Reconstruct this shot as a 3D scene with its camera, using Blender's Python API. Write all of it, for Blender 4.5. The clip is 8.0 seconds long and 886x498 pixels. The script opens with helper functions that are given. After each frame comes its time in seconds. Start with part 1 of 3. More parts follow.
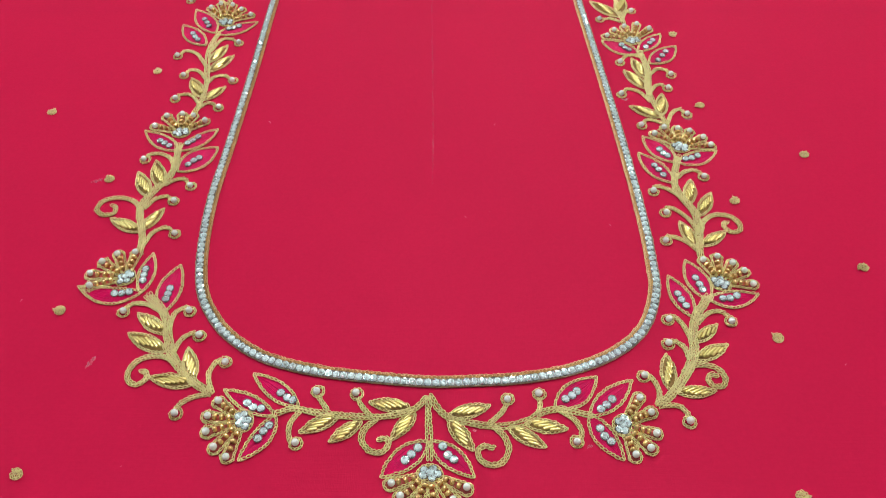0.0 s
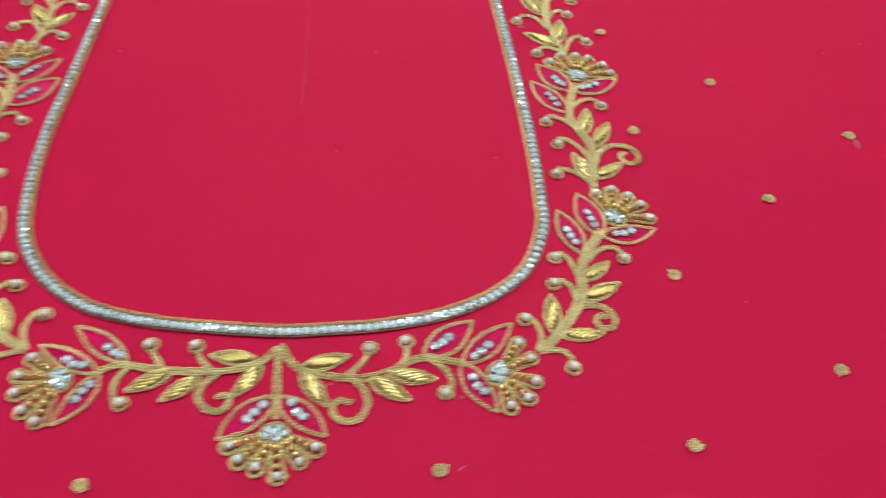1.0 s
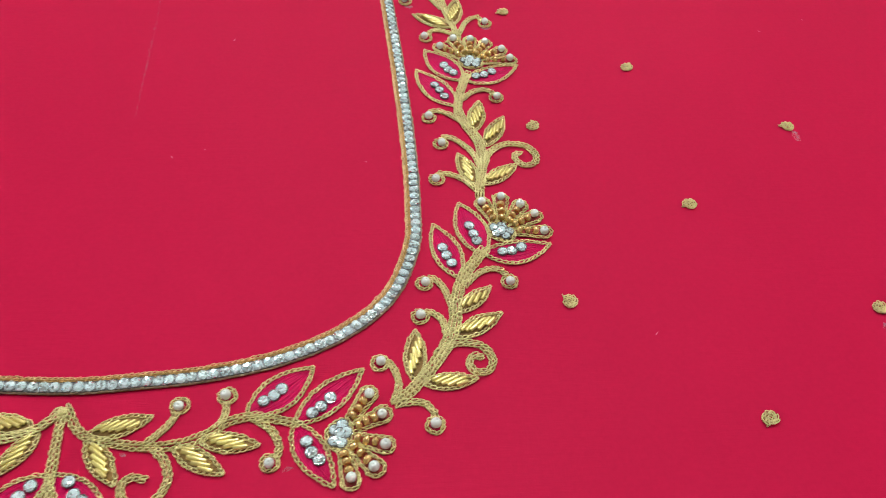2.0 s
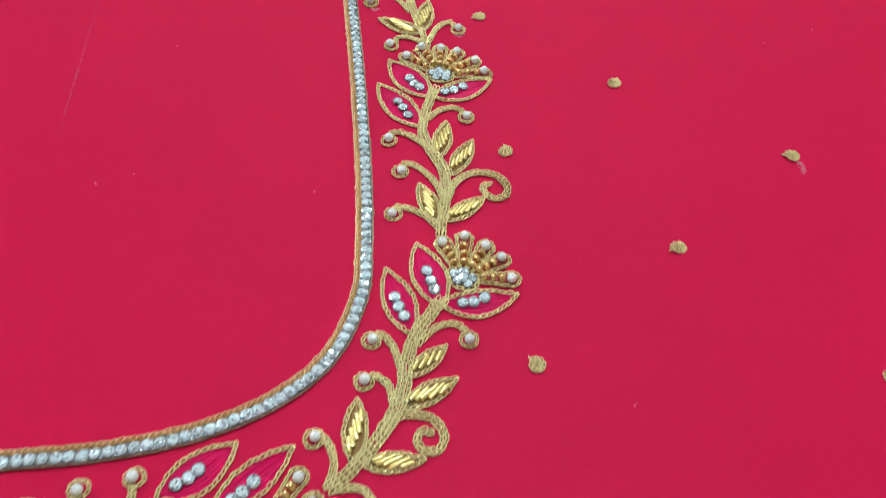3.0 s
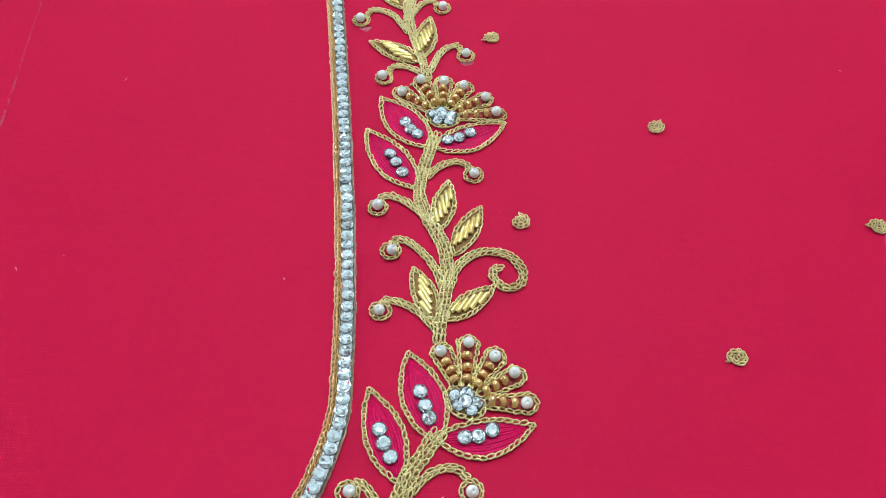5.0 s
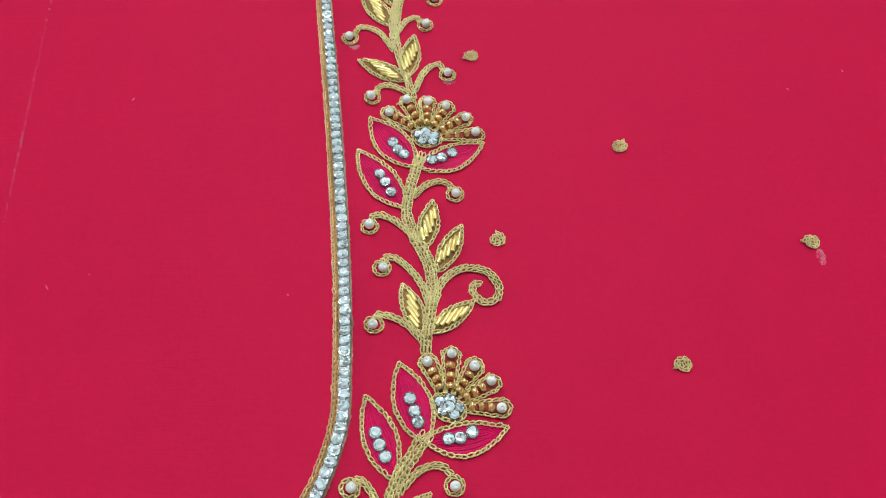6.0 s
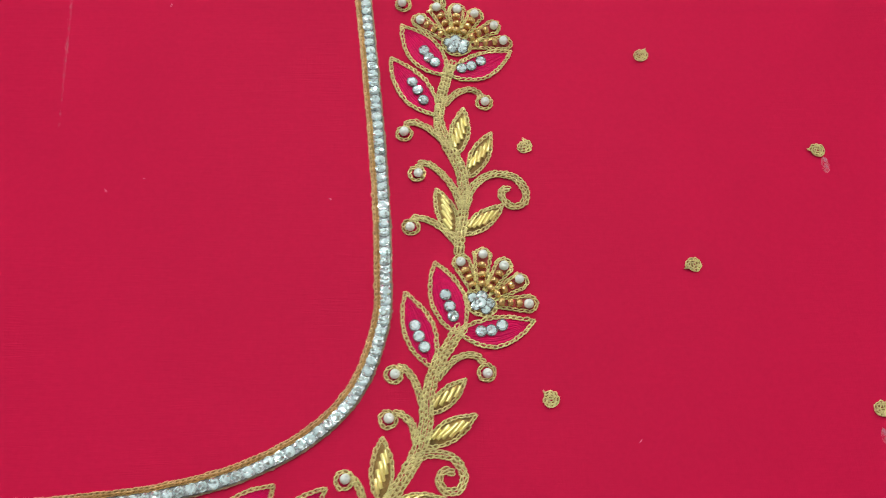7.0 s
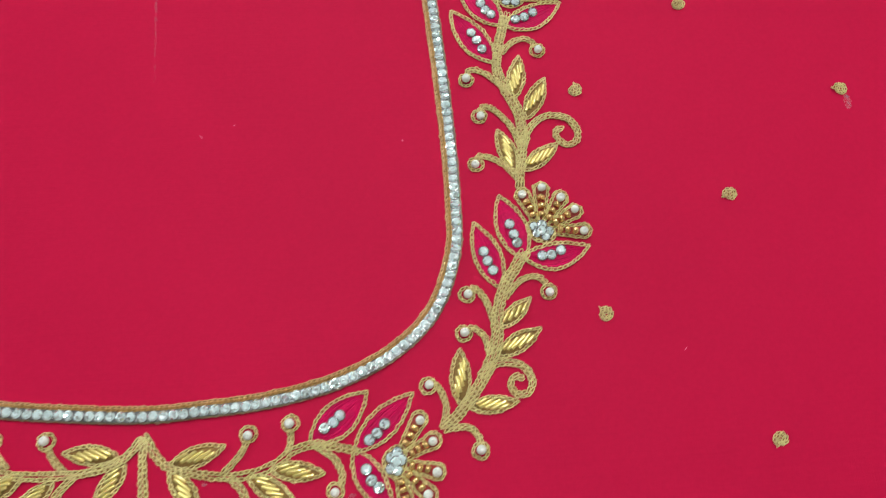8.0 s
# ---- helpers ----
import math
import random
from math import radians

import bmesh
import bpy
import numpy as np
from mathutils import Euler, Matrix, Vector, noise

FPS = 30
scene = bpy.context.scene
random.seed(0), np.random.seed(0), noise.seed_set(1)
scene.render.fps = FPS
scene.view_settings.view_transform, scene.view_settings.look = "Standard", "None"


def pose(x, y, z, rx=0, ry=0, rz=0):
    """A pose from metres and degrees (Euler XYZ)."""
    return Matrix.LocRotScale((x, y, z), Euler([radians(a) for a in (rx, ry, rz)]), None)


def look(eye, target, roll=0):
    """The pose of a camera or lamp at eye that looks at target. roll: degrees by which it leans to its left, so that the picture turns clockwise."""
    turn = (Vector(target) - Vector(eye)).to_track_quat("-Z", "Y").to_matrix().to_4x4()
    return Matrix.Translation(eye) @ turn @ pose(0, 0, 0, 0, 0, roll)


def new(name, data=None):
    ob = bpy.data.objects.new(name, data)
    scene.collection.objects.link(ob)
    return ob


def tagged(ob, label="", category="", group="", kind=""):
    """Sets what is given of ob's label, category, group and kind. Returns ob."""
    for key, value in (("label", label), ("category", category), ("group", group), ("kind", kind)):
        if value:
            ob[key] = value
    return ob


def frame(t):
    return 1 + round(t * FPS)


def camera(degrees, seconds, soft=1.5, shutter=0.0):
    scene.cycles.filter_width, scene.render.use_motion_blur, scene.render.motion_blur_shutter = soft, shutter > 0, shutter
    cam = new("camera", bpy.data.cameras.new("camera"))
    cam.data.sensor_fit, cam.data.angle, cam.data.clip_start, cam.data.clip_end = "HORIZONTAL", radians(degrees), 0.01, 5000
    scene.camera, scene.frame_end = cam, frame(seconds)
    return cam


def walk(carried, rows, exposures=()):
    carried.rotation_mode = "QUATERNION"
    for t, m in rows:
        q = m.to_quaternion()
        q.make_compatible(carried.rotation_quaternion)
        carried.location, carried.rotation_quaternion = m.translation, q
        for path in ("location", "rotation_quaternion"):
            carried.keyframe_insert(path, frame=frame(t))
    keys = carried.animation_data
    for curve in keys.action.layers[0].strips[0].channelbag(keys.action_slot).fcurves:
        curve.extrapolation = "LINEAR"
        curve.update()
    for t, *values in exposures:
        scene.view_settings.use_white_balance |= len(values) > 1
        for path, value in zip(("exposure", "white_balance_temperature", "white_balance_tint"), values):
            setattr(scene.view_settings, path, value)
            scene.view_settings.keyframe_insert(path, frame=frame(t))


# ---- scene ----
cam = camera(55.39, 8.0, soft=0.75, shutter=0.5)
PATH = [
    (0, (0.0088, -0.0023, 0.2341), (-0.0026, 0.6613, -0.5139), -0.24),
    (0.5, (0.0079, -0.0007, 0.2229), (0.0055, 0.6530, -0.5339), 0.99),
    (1, (0.0362, 0.0088, 0.2001), (0.0841, 0.6528, -0.5634), 2.77),
    (1.5, (0.0615, 0.0291, 0.1819), (0.1258, 0.6816, -0.5731), 2.99),
    (1.7, (0.0673, 0.0359, 0.1752), (0.1324, 0.6840, -0.5835), 2.53),
    (2.8, (0.0860, 0.0638, 0.1612), (0.1494, 0.6900, -0.6159), 3.28),
    (3, (0.0880, 0.0732, 0.1592), (0.1488, 0.6923, -0.6237), 3.42),
    (3.5, (0.0964, 0.0925, 0.1516), (0.1414, 0.7131, -0.6312), 2.63),
    (4, (0.1009, 0.1071, 0.1449), (0.1436, 0.7245, -0.6406), 1.76),
    (4.5, (0.0967, 0.1159, 0.1421), (0.1361, 0.7076, -0.6631), 1.93),
    (4.7, (0.0954, 0.1183, 0.1420), (0.1275, 0.7095, -0.6639), 1.70),
    (5.8, (0.0953, 0.1372, 0.1718), (0.1513, 0.6179, -0.7033), 4.14),
    (6, (0.0929, 0.1306, 0.1763), (0.1541, 0.6197, -0.6938), 4.81),
    (6.5, (0.0897, 0.1311, 0.1810), (0.1687, 0.5298, -0.7327), 9.03),
    (7, (0.0820, 0.1310, 0.1927), (0.1506, 0.4859, -0.7396), 8.61),
    (7.5, (0.0742, 0.1271, 0.2046), (0.1387, 0.4463, -0.7409), 8.57),
    (8, (0.0632, 0.1184, 0.2130), (0.1284, 0.4223, -0.7374), 8.62),
]
walk(cam, [(t, look(eye, target, roll)) for t, eye, target, roll in PATH], exposures=((0, 0.0, 6450, 10), (0.5, -0.05, 6450, 9), (1, 0.0, 6250, 9), (1.5, -0.01, 6650, 9), (3, 0.03, 5950, 9), (3.5, 0.02, 6650, 9), (4, 0.02, 5850, 9), (4.5, 0.03, 5750, 9), (6.5, -0.1, 6350, 9), (7, -0.11, 6600, 9), (7.5, -0.12, 6900, 9), (8, -0.11, 6600, 9)))

WINDOW_FILL_POWER, TUBE_FILL_POWER, TUBE_GLOW = 10.5, 10.5, 38
FABRIC = (0.58, 0.008, 0.063)

# ---------------------------------------------------------------- light
world = bpy.data.worlds.new("world")
scene.world = world
world.use_nodes = True
wn = world.node_tree.nodes
sky = wn.new("ShaderNodeTexSky")
sky.sky_type, sky.sun_disc = "NISHITA", False
sky.sun_elevation, sky.sun_rotation = radians(40), radians(250)
wn["Background"].inputs["Strength"].default_value = 0.1
world.node_tree.links.new(sky.outputs[0], wn["Background"].inputs[0])


def area_lamp(name, eye, target, sx, sy, power, colour):
    data = bpy.data.lights.new(name, "AREA")
    data.shape, data.size, data.size_y, data.energy, data.color = "RECTANGLE", sx, sy, power, colour
    ob = new(name, data)
    ob.matrix_world = look(eye, target)
    return ob


# added lamps, unseen: fill at the window's opening and under the ceiling tubes
area_lamp("window_fill_light", (-1.97, 0.9, 0.75), (0.0, 0.2, 0.0), 1.2, 1.3, WINDOW_FILL_POWER, (0.93, 0.97, 1.0))
# extra fill under the unseen tubes, which also glow themselves
TUBES = ((0.2, 0.65), (0.2, 1.7))
for lx, ly in TUBES:
    area_lamp("tube_fill_light", (lx, ly, 1.79), (lx, ly, 0.0), 1.2, 0.12, TUBE_FILL_POWER, (0.97, 1.0, 0.99))


# ---------------------------------------------------------------- materials
def material(name, colour, rough=0.5, metal=0.0, vary=0.15, fine=2500.0, coarse=60.0, bump=0.2, depth=0.0002, coat=0.0, dark=None, rand=0.0, sheen=0.0):
    """A principled surface with grain at two scales and a fine relief. fine, coarse: cells a metre."""
    mat = bpy.data.materials.new(name)
    mat.use_nodes = True
    nt = mat.node_tree
    n, link = nt.nodes, nt.links.new
    bsdf = n["Principled BSDF"]
    where = n.new("ShaderNodeTexCoord").outputs["Object"]
    small, large = n.new("ShaderNodeTexNoise"), n.new("ShaderNodeTexNoise")
    small.inputs["Scale"].default_value, large.inputs["Scale"].default_value = fine, coarse
    small.inputs["Detail"].default_value = large.inputs["Detail"].default_value = 3.0
    link(where, small.inputs["Vector"]), link(where, large.inputs["Vector"])
    add = n.new("ShaderNodeMath")
    add.operation = "ADD"
    link(small.outputs[0], add.inputs[0]), link(large.outputs[0], add.inputs[1])
    last = add.outputs[0]
    if rand:
        info, mul = n.new("ShaderNodeObjectInfo"), n.new("ShaderNodeMath")
        mul.operation = "MULTIPLY_ADD"
        mul.inputs[1].default_value = rand
        link(info.outputs["Random"], mul.inputs[0]), link(last, mul.inputs[2])
        last = mul.outputs[0]
    ramp = n.new("ShaderNodeMapRange")
    ramp.inputs["From Min"].default_value, ramp.inputs["From Max"].default_value = 0.6, 1.4 + rand
    link(last, ramp.inputs["Value"])
    mix = n.new("ShaderNodeMix")
    mix.data_type = "RGBA"
    low = dark or tuple(c * (1 - vary) for c in colour)
    high = tuple(min(1.0, c * (1 + vary)) for c in colour)
    mix.inputs["A"].default_value, mix.inputs["B"].default_value = (*low, 1), (*high, 1)
    link(ramp.outputs[0], mix.inputs["Factor"]), link(mix.outputs["Result"], bsdf.inputs["Base Color"])
    bsdf.inputs["Roughness"].default_value, bsdf.inputs["Metallic"].default_value = rough, metal
    bsdf.inputs["Coat Weight"].default_value, bsdf.inputs["Coat Roughness"].default_value = coat, 0.08
    bsdf.inputs["Sheen Weight"].default_value, bsdf.inputs["Sheen Roughness"].default_value = sheen, 0.4
    if bump:
        relief = n.new("ShaderNodeBump")
        relief.inputs["Strength"].default_value, relief.inputs["Distance"].default_value = bump, depth
        link(small.outputs[0], relief.inputs["Height"]), link(relief.outputs[0], bsdf.inputs["Normal"])
    return mat


def cloth_material():
    """Crimson silk: a fine weave of warp and weft, slubs, faint cloudy unevenness and a soft sheen."""
    mat = material("crimson_silk", FABRIC, rough=0.55, vary=0.05, fine=900.0, coarse=9.0, bump=0.0, sheen=0.03)
    nt = mat.node_tree
    n, link = nt.nodes, nt.links.new
    bsdf = n["Principled BSDF"]
    where = n.new("ShaderNodeTexCoord").outputs["Object"]
    heights = []
    for scale in ((150, 5200, 1), (4800, 110, 1), (14, 900, 1)):
        maps, tex = n.new("ShaderNodeMapping"), n.new("ShaderNodeTexNoise")
        maps.inputs["Scale"].default_value = scale
        tex.inputs["Scale"].default_value, tex.inputs["Detail"].default_value = 1.0, 2.0
        link(where, maps.inputs["Vector"]), link(maps.outputs[0], tex.inputs["Vector"])
        heights.append(tex.outputs[0])
    total = heights[0]
    for h in heights[1:]:
        add = n.new("ShaderNodeMath")
        add.operation = "ADD"
        link(total, add.inputs[0]), link(h, add.inputs[1])
        total = add.outputs[0]
    relief = n.new("ShaderNodeBump")
    relief.inputs["Strength"].default_value, relief.inputs["Distance"].default_value = 0.35, 0.00008
    link(total, relief.inputs["Height"]), link(relief.outputs[0], bsdf.inputs["Normal"])
    bsdf.inputs["Specular IOR Level"].default_value = 0.06
    bsdf.inputs["Sheen Tint"].default_value = (1.0, 0.45, 0.6, 1)
    return mat


def chalk_material(name, start, cover):
    """Pale rubbed chalk and the pale crease line, broken up so that the cloth shows through."""
    mat = material(name, (0.85, 0.42, 0.52), rough=0.9, vary=0.1, bump=0.0)
    nt = mat.node_tree
    n, link = nt.nodes, nt.links.new
    tex, ramp = n.new("ShaderNodeTexNoise"), n.new("ShaderNodeMapRange")
    tex.inputs["Scale"].default_value, tex.inputs["Detail"].default_value = 700.0, 4.0
    link(n.new("ShaderNodeTexCoord").outputs["Object"], tex.inputs["Vector"])
    ramp.inputs["From Min"].default_value, ramp.inputs["From Max"].default_value = start, start + 0.3
    ramp.inputs["To Max"].default_value = cover
    link(tex.outputs[0], ramp.inputs["Value"]), link(ramp.outputs[0], n["Principled BSDF"].inputs["Alpha"])
    return mat


SILK = cloth_material()
CREASE, SMUDGE = chalk_material("pale_crease_tone", 0.45, 0.32), chalk_material("rubbed_chalk", 0.32, 0.42)
ZARI = material("gold_zari_thread", (1.0, 0.80, 0.36), rough=0.3, metal=0.26, vary=0.32, fine=3000.0, coarse=520.0, bump=0.9, depth=0.00014, rand=0.15)
ZARI_WARM = material("copper_gold_zari_thread", (1.0, 0.62, 0.32), rough=0.3, metal=0.6, vary=0.3, fine=3800.0, coarse=260.0, bump=0.6, depth=0.0001)
# thread underlay whose brown also holds the shade between beads and stones
UNDER = material("shaded_brown_gold_underlay", (0.27, 0.16, 0.04), rough=0.6, metal=0.2, vary=0.4, fine=2600.0, coarse=300.0, bump=0.5)
# brown of the strips that paint shade into the chain loops' gaps
LOOP_SHADE = material("loop_gap_shade", (0.38, 0.22, 0.06), rough=0.55, metal=0.2, vary=0.4, fine=2600.0, coarse=300.0, bump=0.5)
CORD = material("antique_gold_cord", (0.62, 0.38, 0.13), rough=0.5, metal=0.3, vary=0.4, fine=2600.0, coarse=300.0, bump=0.5)
RED_UNDER = material("russet_underlay", (0.36, 0.035, 0.03), rough=0.6, vary=0.35, fine=2600.0, coarse=300.0, bump=0.5)
SATIN = material("magenta_satin_stitch", (0.66, 0.001, 0.105), rough=0.4, vary=0.22, fine=1800.0, coarse=200.0, bump=0.5)
SATIN.node_tree.nodes["Principled BSDF"].inputs["Specular IOR Level"].default_value = 0.15
BUGLE = material("gold_bugle_glass", (1.0, 0.82, 0.30), rough=0.2, metal=0.5, vary=0.15, fine=1200.0, coarse=150.0, bump=0.1, coat=0.5, rand=0.4)
BEAD = material("antique_gold_bead_glass", (0.95, 0.62, 0.24), rough=0.2, metal=0.7, vary=0.2, fine=1200.0, coarse=200.0, bump=0.1, coat=0.6, rand=0.5)
PEARL = material("ivory_pearl", (0.86, 0.98, 0.93), rough=0.2, vary=0.05, fine=900.0, coarse=300.0, bump=0.03, coat=0.8, rand=0.2)
# plain white that paints the bright reflections of the foil-backed stones
GLINT = material("white_glint_facet", (0.74, 0.94, 1.0), rough=0.12, metal=0.0, vary=0.05, fine=600.0, coarse=250.0, bump=0.0, coat=1.0, rand=0.3)
STONE = material("mirror_crystal_facet", (0.72, 0.92, 1.0), rough=0.03, metal=1.0, vary=0.08, fine=600.0, coarse=250.0, bump=0.0, coat=1.0, rand=0.5)
# silver cups, their colour darkened to give the shade in the gaps
CUP = material("gap_shade_setting", (0.20, 0.22, 0.23), rough=0.35, metal=0.9, vary=0.3, fine=1800.0, coarse=300.0, bump=0.3)
SILVER = material("dull_silver_thread", (0.42, 0.32, 0.22), rough=0.4, metal=0.5, vary=0.3, fine=3800.0, coarse=300.0, bump=0.5, depth=0.0001)
LINT = material("white_lint", (0.8, 0.42, 0.5), rough=0.9, vary=0.1, bump=0.0)
WALL = material("cream_wall_paint", (0.72, 0.70, 0.66), rough=0.8, vary=0.05, fine=120.0, coarse=1.5, bump=0.1, depth=0.001)
CEILING = material("white_ceiling_paint", (0.8, 0.8, 0.78), rough=0.85, vary=0.04, fine=120.0, coarse=1.5, bump=0.1, depth=0.001)
FLOOR = material("brown_floor_tile", (0.30, 0.24, 0.19), rough=0.35, vary=0.12, fine=60.0, coarse=4.0, bump=0.05, depth=0.001)
WOOD = material("brown_table_wood", (0.24, 0.14, 0.07), rough=0.45, vary=0.3, fine=90.0, coarse=8.0, bump=0.2, depth=0.001)
FRAME = material("white_painted_frame", (0.78, 0.78, 0.76), rough=0.4, vary=0.04, fine=200.0, coarse=6.0, bump=0.05)
# glow of the added tube lamps, which are out of view
GLOW = bpy.data.materials.new("added_tube_glow")
GLOW.use_nodes = True
GLOW.node_tree.nodes["Principled BSDF"].inputs["Emission Color"].default_value = (1.0, 0.97, 0.93, 1)
GLOW.node_tree.nodes["Principled BSDF"].inputs["Emission Strength"].default_value = TUBE_GLOW


# ---------------------------------------------------------------- building blocks
BASE = -0.0005  # the cloth's surface


def part(name, bm, mat, parent=None, label=""):
    """Links a bmesh as one mesh object under a thing or a part."""
    mesh = bpy.data.meshes.new(name)
    bm.to_mesh(mesh)
    bm.free()
    return place(name, mesh, mat, parent, label)


def place(name, mesh, mat, parent=None, label="", m=None):
    if mat is not None and not mesh.materials:
        mesh.materials.append(mat)
    ob = new(name, mesh)
    if parent is not None:
        ob.parent = parent
    if m is not None:
        ob.matrix_basis = m
    return tagged(ob, label) if label else ob


def thing(name, x, y, label, category, group=""):
    """An empty at a motif's base on the cloth (millimetres), to parent its parts."""
    ob = new(name)
    ob.empty_display_size = 0.002
    ob.location = (x / 1000, y / 1000, BASE)
    return tagged(ob, label, category, group)


def box(x0, y0, z0, x1, y1, z1, bm=None, bevel=0.0):
    own = bmesh.new()
    bmesh.ops.create_cube(own, size=1.0, matrix=Matrix.LocRotScale(((x0 + x1) / 2, (y0 + y1) / 2, (z0 + z1) / 2), None, (x1 - x0, y1 - y0, z1 - z0)))
    if bevel:
        bmesh.ops.bevel(own, geom=own.edges[:], offset=bevel, segments=2, affect="EDGES")
    if bm is None:
        return own
    tmp = bpy.data.meshes.new("tmp")
    own.to_mesh(tmp)
    own.free()
    bm.from_mesh(tmp)
    bpy.data.meshes.remove(tmp)
    return bm


def curve(pts, step=0.25, closed=False):
    """Points at even steps along a smooth curve through pts (millimetres)."""
    p = np.array(pts, float)
    if closed:
        p = np.vstack([p[-1], p, p[0], p[1]])
    else:
        p = np.vstack([2 * p[0] - p[1], p, 2 * p[-1] - p[-2]])
    u = np.linspace(0, 1, 24, endpoint=False)[:, None]
    fine = []
    for a, b, c, d in zip(p, p[1:], p[2:], p[3:]):
        fine.append(0.5 * (2 * b + (c - a) * u + (2 * a - 5 * b + 4 * c - d) * u ** 2 + (3 * b - a - 3 * c + d) * u ** 3))
    fine = np.vstack([*fine, p[-2][None]])
    far = np.concatenate([[0], np.cumsum(np.linalg.norm(np.diff(fine, axis=0), axis=1))])
    count = max(3, int(far[-1] / step))
    at = np.linspace(0, far[-1], count)
    return np.column_stack([np.interp(at, far, fine[:, 0]), np.interp(at, far, fine[:, 1])])


def normals(p):
    d = np.gradient(p, axis=0)
    d /= np.maximum(np.linalg.norm(d, axis=1), 1e-9)[:, None]
    return np.column_stack([-d[:, 1], d[:, 0]])


# one loop of a chain stitch, 1 long and 1 wide: a teardrop of thread that rises over the loop before it
LOOP, TUBE = 10, 5
_a = np.linspace(0, 2 * np.pi, LOOP, endpoint=False)
_cx = 0.5 * np.cos(_a) + 0.06 * np.cos(2 * _a)
_cy = 0.5 * np.sin(_a) * (0.66 + 0.34 * np.cos(_a))
_cz = 0.6 + 0.75 * np.cos(_a)
_b = np.linspace(0, 2 * np.pi, TUBE, endpoint=False)
LINK_FACES = np.array([[i * TUBE + j, i * TUBE + (j + 1) % TUBE, ((i + 1) % LOOP) * TUBE + (j + 1) % TUBE, ((i + 1) % LOOP) * TUBE + j]
                       for i in range(LOOP) for j in range(TUBE)])


class Yarn:
    """Gathers rows of chain stitch and makes one mesh of them."""

    def __init__(self, ox, oy, thread=None, laid=None):
        # laid: colour of the painted shade strip under the loops
        self.thread, self.laid = thread or ZARI, laid or LOOP_SHADE
        self.origin, self.verts, self.faces, self.count, self.first = np.array([ox, oy]), [], [], 0, 0
        self.under = []

    def row(self, p, wide=1.12, pitch=1.4, thick=0.17, lift=0.0):
        seg = np.linalg.norm(np.diff(p, axis=0), axis=1)
        far = np.concatenate([[0], np.cumsum(seg)])
        n = max(1, round(far[-1] / pitch))
        rng = np.random
        at = (np.arange(n) + 0.5) / n * far[-1] + rng.uniform(-0.1, 0.1, n) * pitch
        ahead = np.column_stack([np.interp(at + 0.4, far, p[:, k]) - np.interp(at - 0.4, far, p[:, k]) for k in (0, 1)])
        ang = np.arctan2(ahead[:, 1], ahead[:, 0]) + rng.normal(0, 0.13, n)
        mid = np.column_stack([np.interp(at, far, p[:, k]) for k in (0, 1)]) + rng.normal(0, 0.05, (n, 2)) - self.origin
        long = pitch * 1.34 * rng.uniform(0.92, 1.1, n)
        w = (wide - 2 * thick) * rng.uniform(0.82, 1.2, n) / 0.72
        z = lift + rng.uniform(0, 0.10, n)
        for i in range(n):
            cx, cy, cz = _cx * long[i], _cy * w[i], thick + _cz * thick * 2.0 + z[i]
            tx, ty = np.roll(cx, -1) - np.roll(cx, 1), np.roll(cy, -1) - np.roll(cy, 1)
            tl = np.hypot(tx, ty)
            nx, ny = -ty / tl, tx / tl
            t = thick * (1 + 0.12 * np.sin(3 * _a + i))
            vx = cx[:, None] + nx[:, None] * np.cos(_b) * t[:, None]
            vy = cy[:, None] + ny[:, None] * np.cos(_b) * t[:, None]
            vz = cz[:, None] + np.sin(_b) * t[:, None]
            c, s = math.cos(ang[i]), math.sin(ang[i])
            self.verts.append(np.column_stack([(mid[i, 0] + c * vx - s * vy).ravel(), (mid[i, 1] + s * vx + c * vy).ravel(), np.maximum(vz, 0.02).ravel()]))
            self.faces.append(LINK_FACES + self.count)
            if self.verts[:-1]:  # the thread runs on under the cloth's face into the next loop
                near, back = (self.first if i == 0 else self.count - LOOP * TUBE), self.count + (LOOP // 2) * TUBE
                self.faces.append(np.array([[near + 3, near + 4, back + 4, back + 3]]))
            if i == 0:
                self.first = self.count
                root = self.count
            self.count += LOOP * TUBE
        # a flat brown strip under the loops paints the shade in their gaps
        q = p[:: max(1, len(p) // max(2, int(far[-1] / 0.6)))]
        side = normals(q) * wide * 0.36
        k = len(q)
        both = np.vstack([q + side, q - side]) - self.origin
        self.verts.append(np.column_stack([both, np.full(2 * k, 0.07 + lift * 0.5)]))
        i = np.arange(k - 1)
        self.faces.append(np.column_stack([i + k, i + 1 + k, i + 1, i]) + self.count)
        self.faces.append(np.array([[root + 3, root + 4, self.count, self.count + k]]))
        self.under.append((sum(len(f) for f in self.faces[:-2]), k))
        self.count += 2 * k
        return self

    def mesh(self, name):
        v, f = np.vstack(self.verts) / 1000, np.vstack(self.faces)
        mesh = bpy.data.meshes.new(name)
        mesh.vertices.add(len(v))
        mesh.vertices.foreach_set("co", v.ravel())
        mesh.loops.add(f.size)
        mesh.loops.foreach_set("vertex_index", f.ravel())
        mesh.polygons.add(len(f))
        mesh.polygons.foreach_set("loop_start", np.arange(0, f.size, 4))
        mesh.polygons.foreach_set("use_smooth", np.ones(len(f), bool))
        kinds = np.zeros(len(f), np.int32)
        for start, k in self.under:
            kinds[start:start + k] = 1
        mesh.materials.append(self.thread), mesh.materials.append(self.laid)
        mesh.polygons.foreach_set("material_index", kinds)
        mesh.update(calc_edges=True)
        return mesh


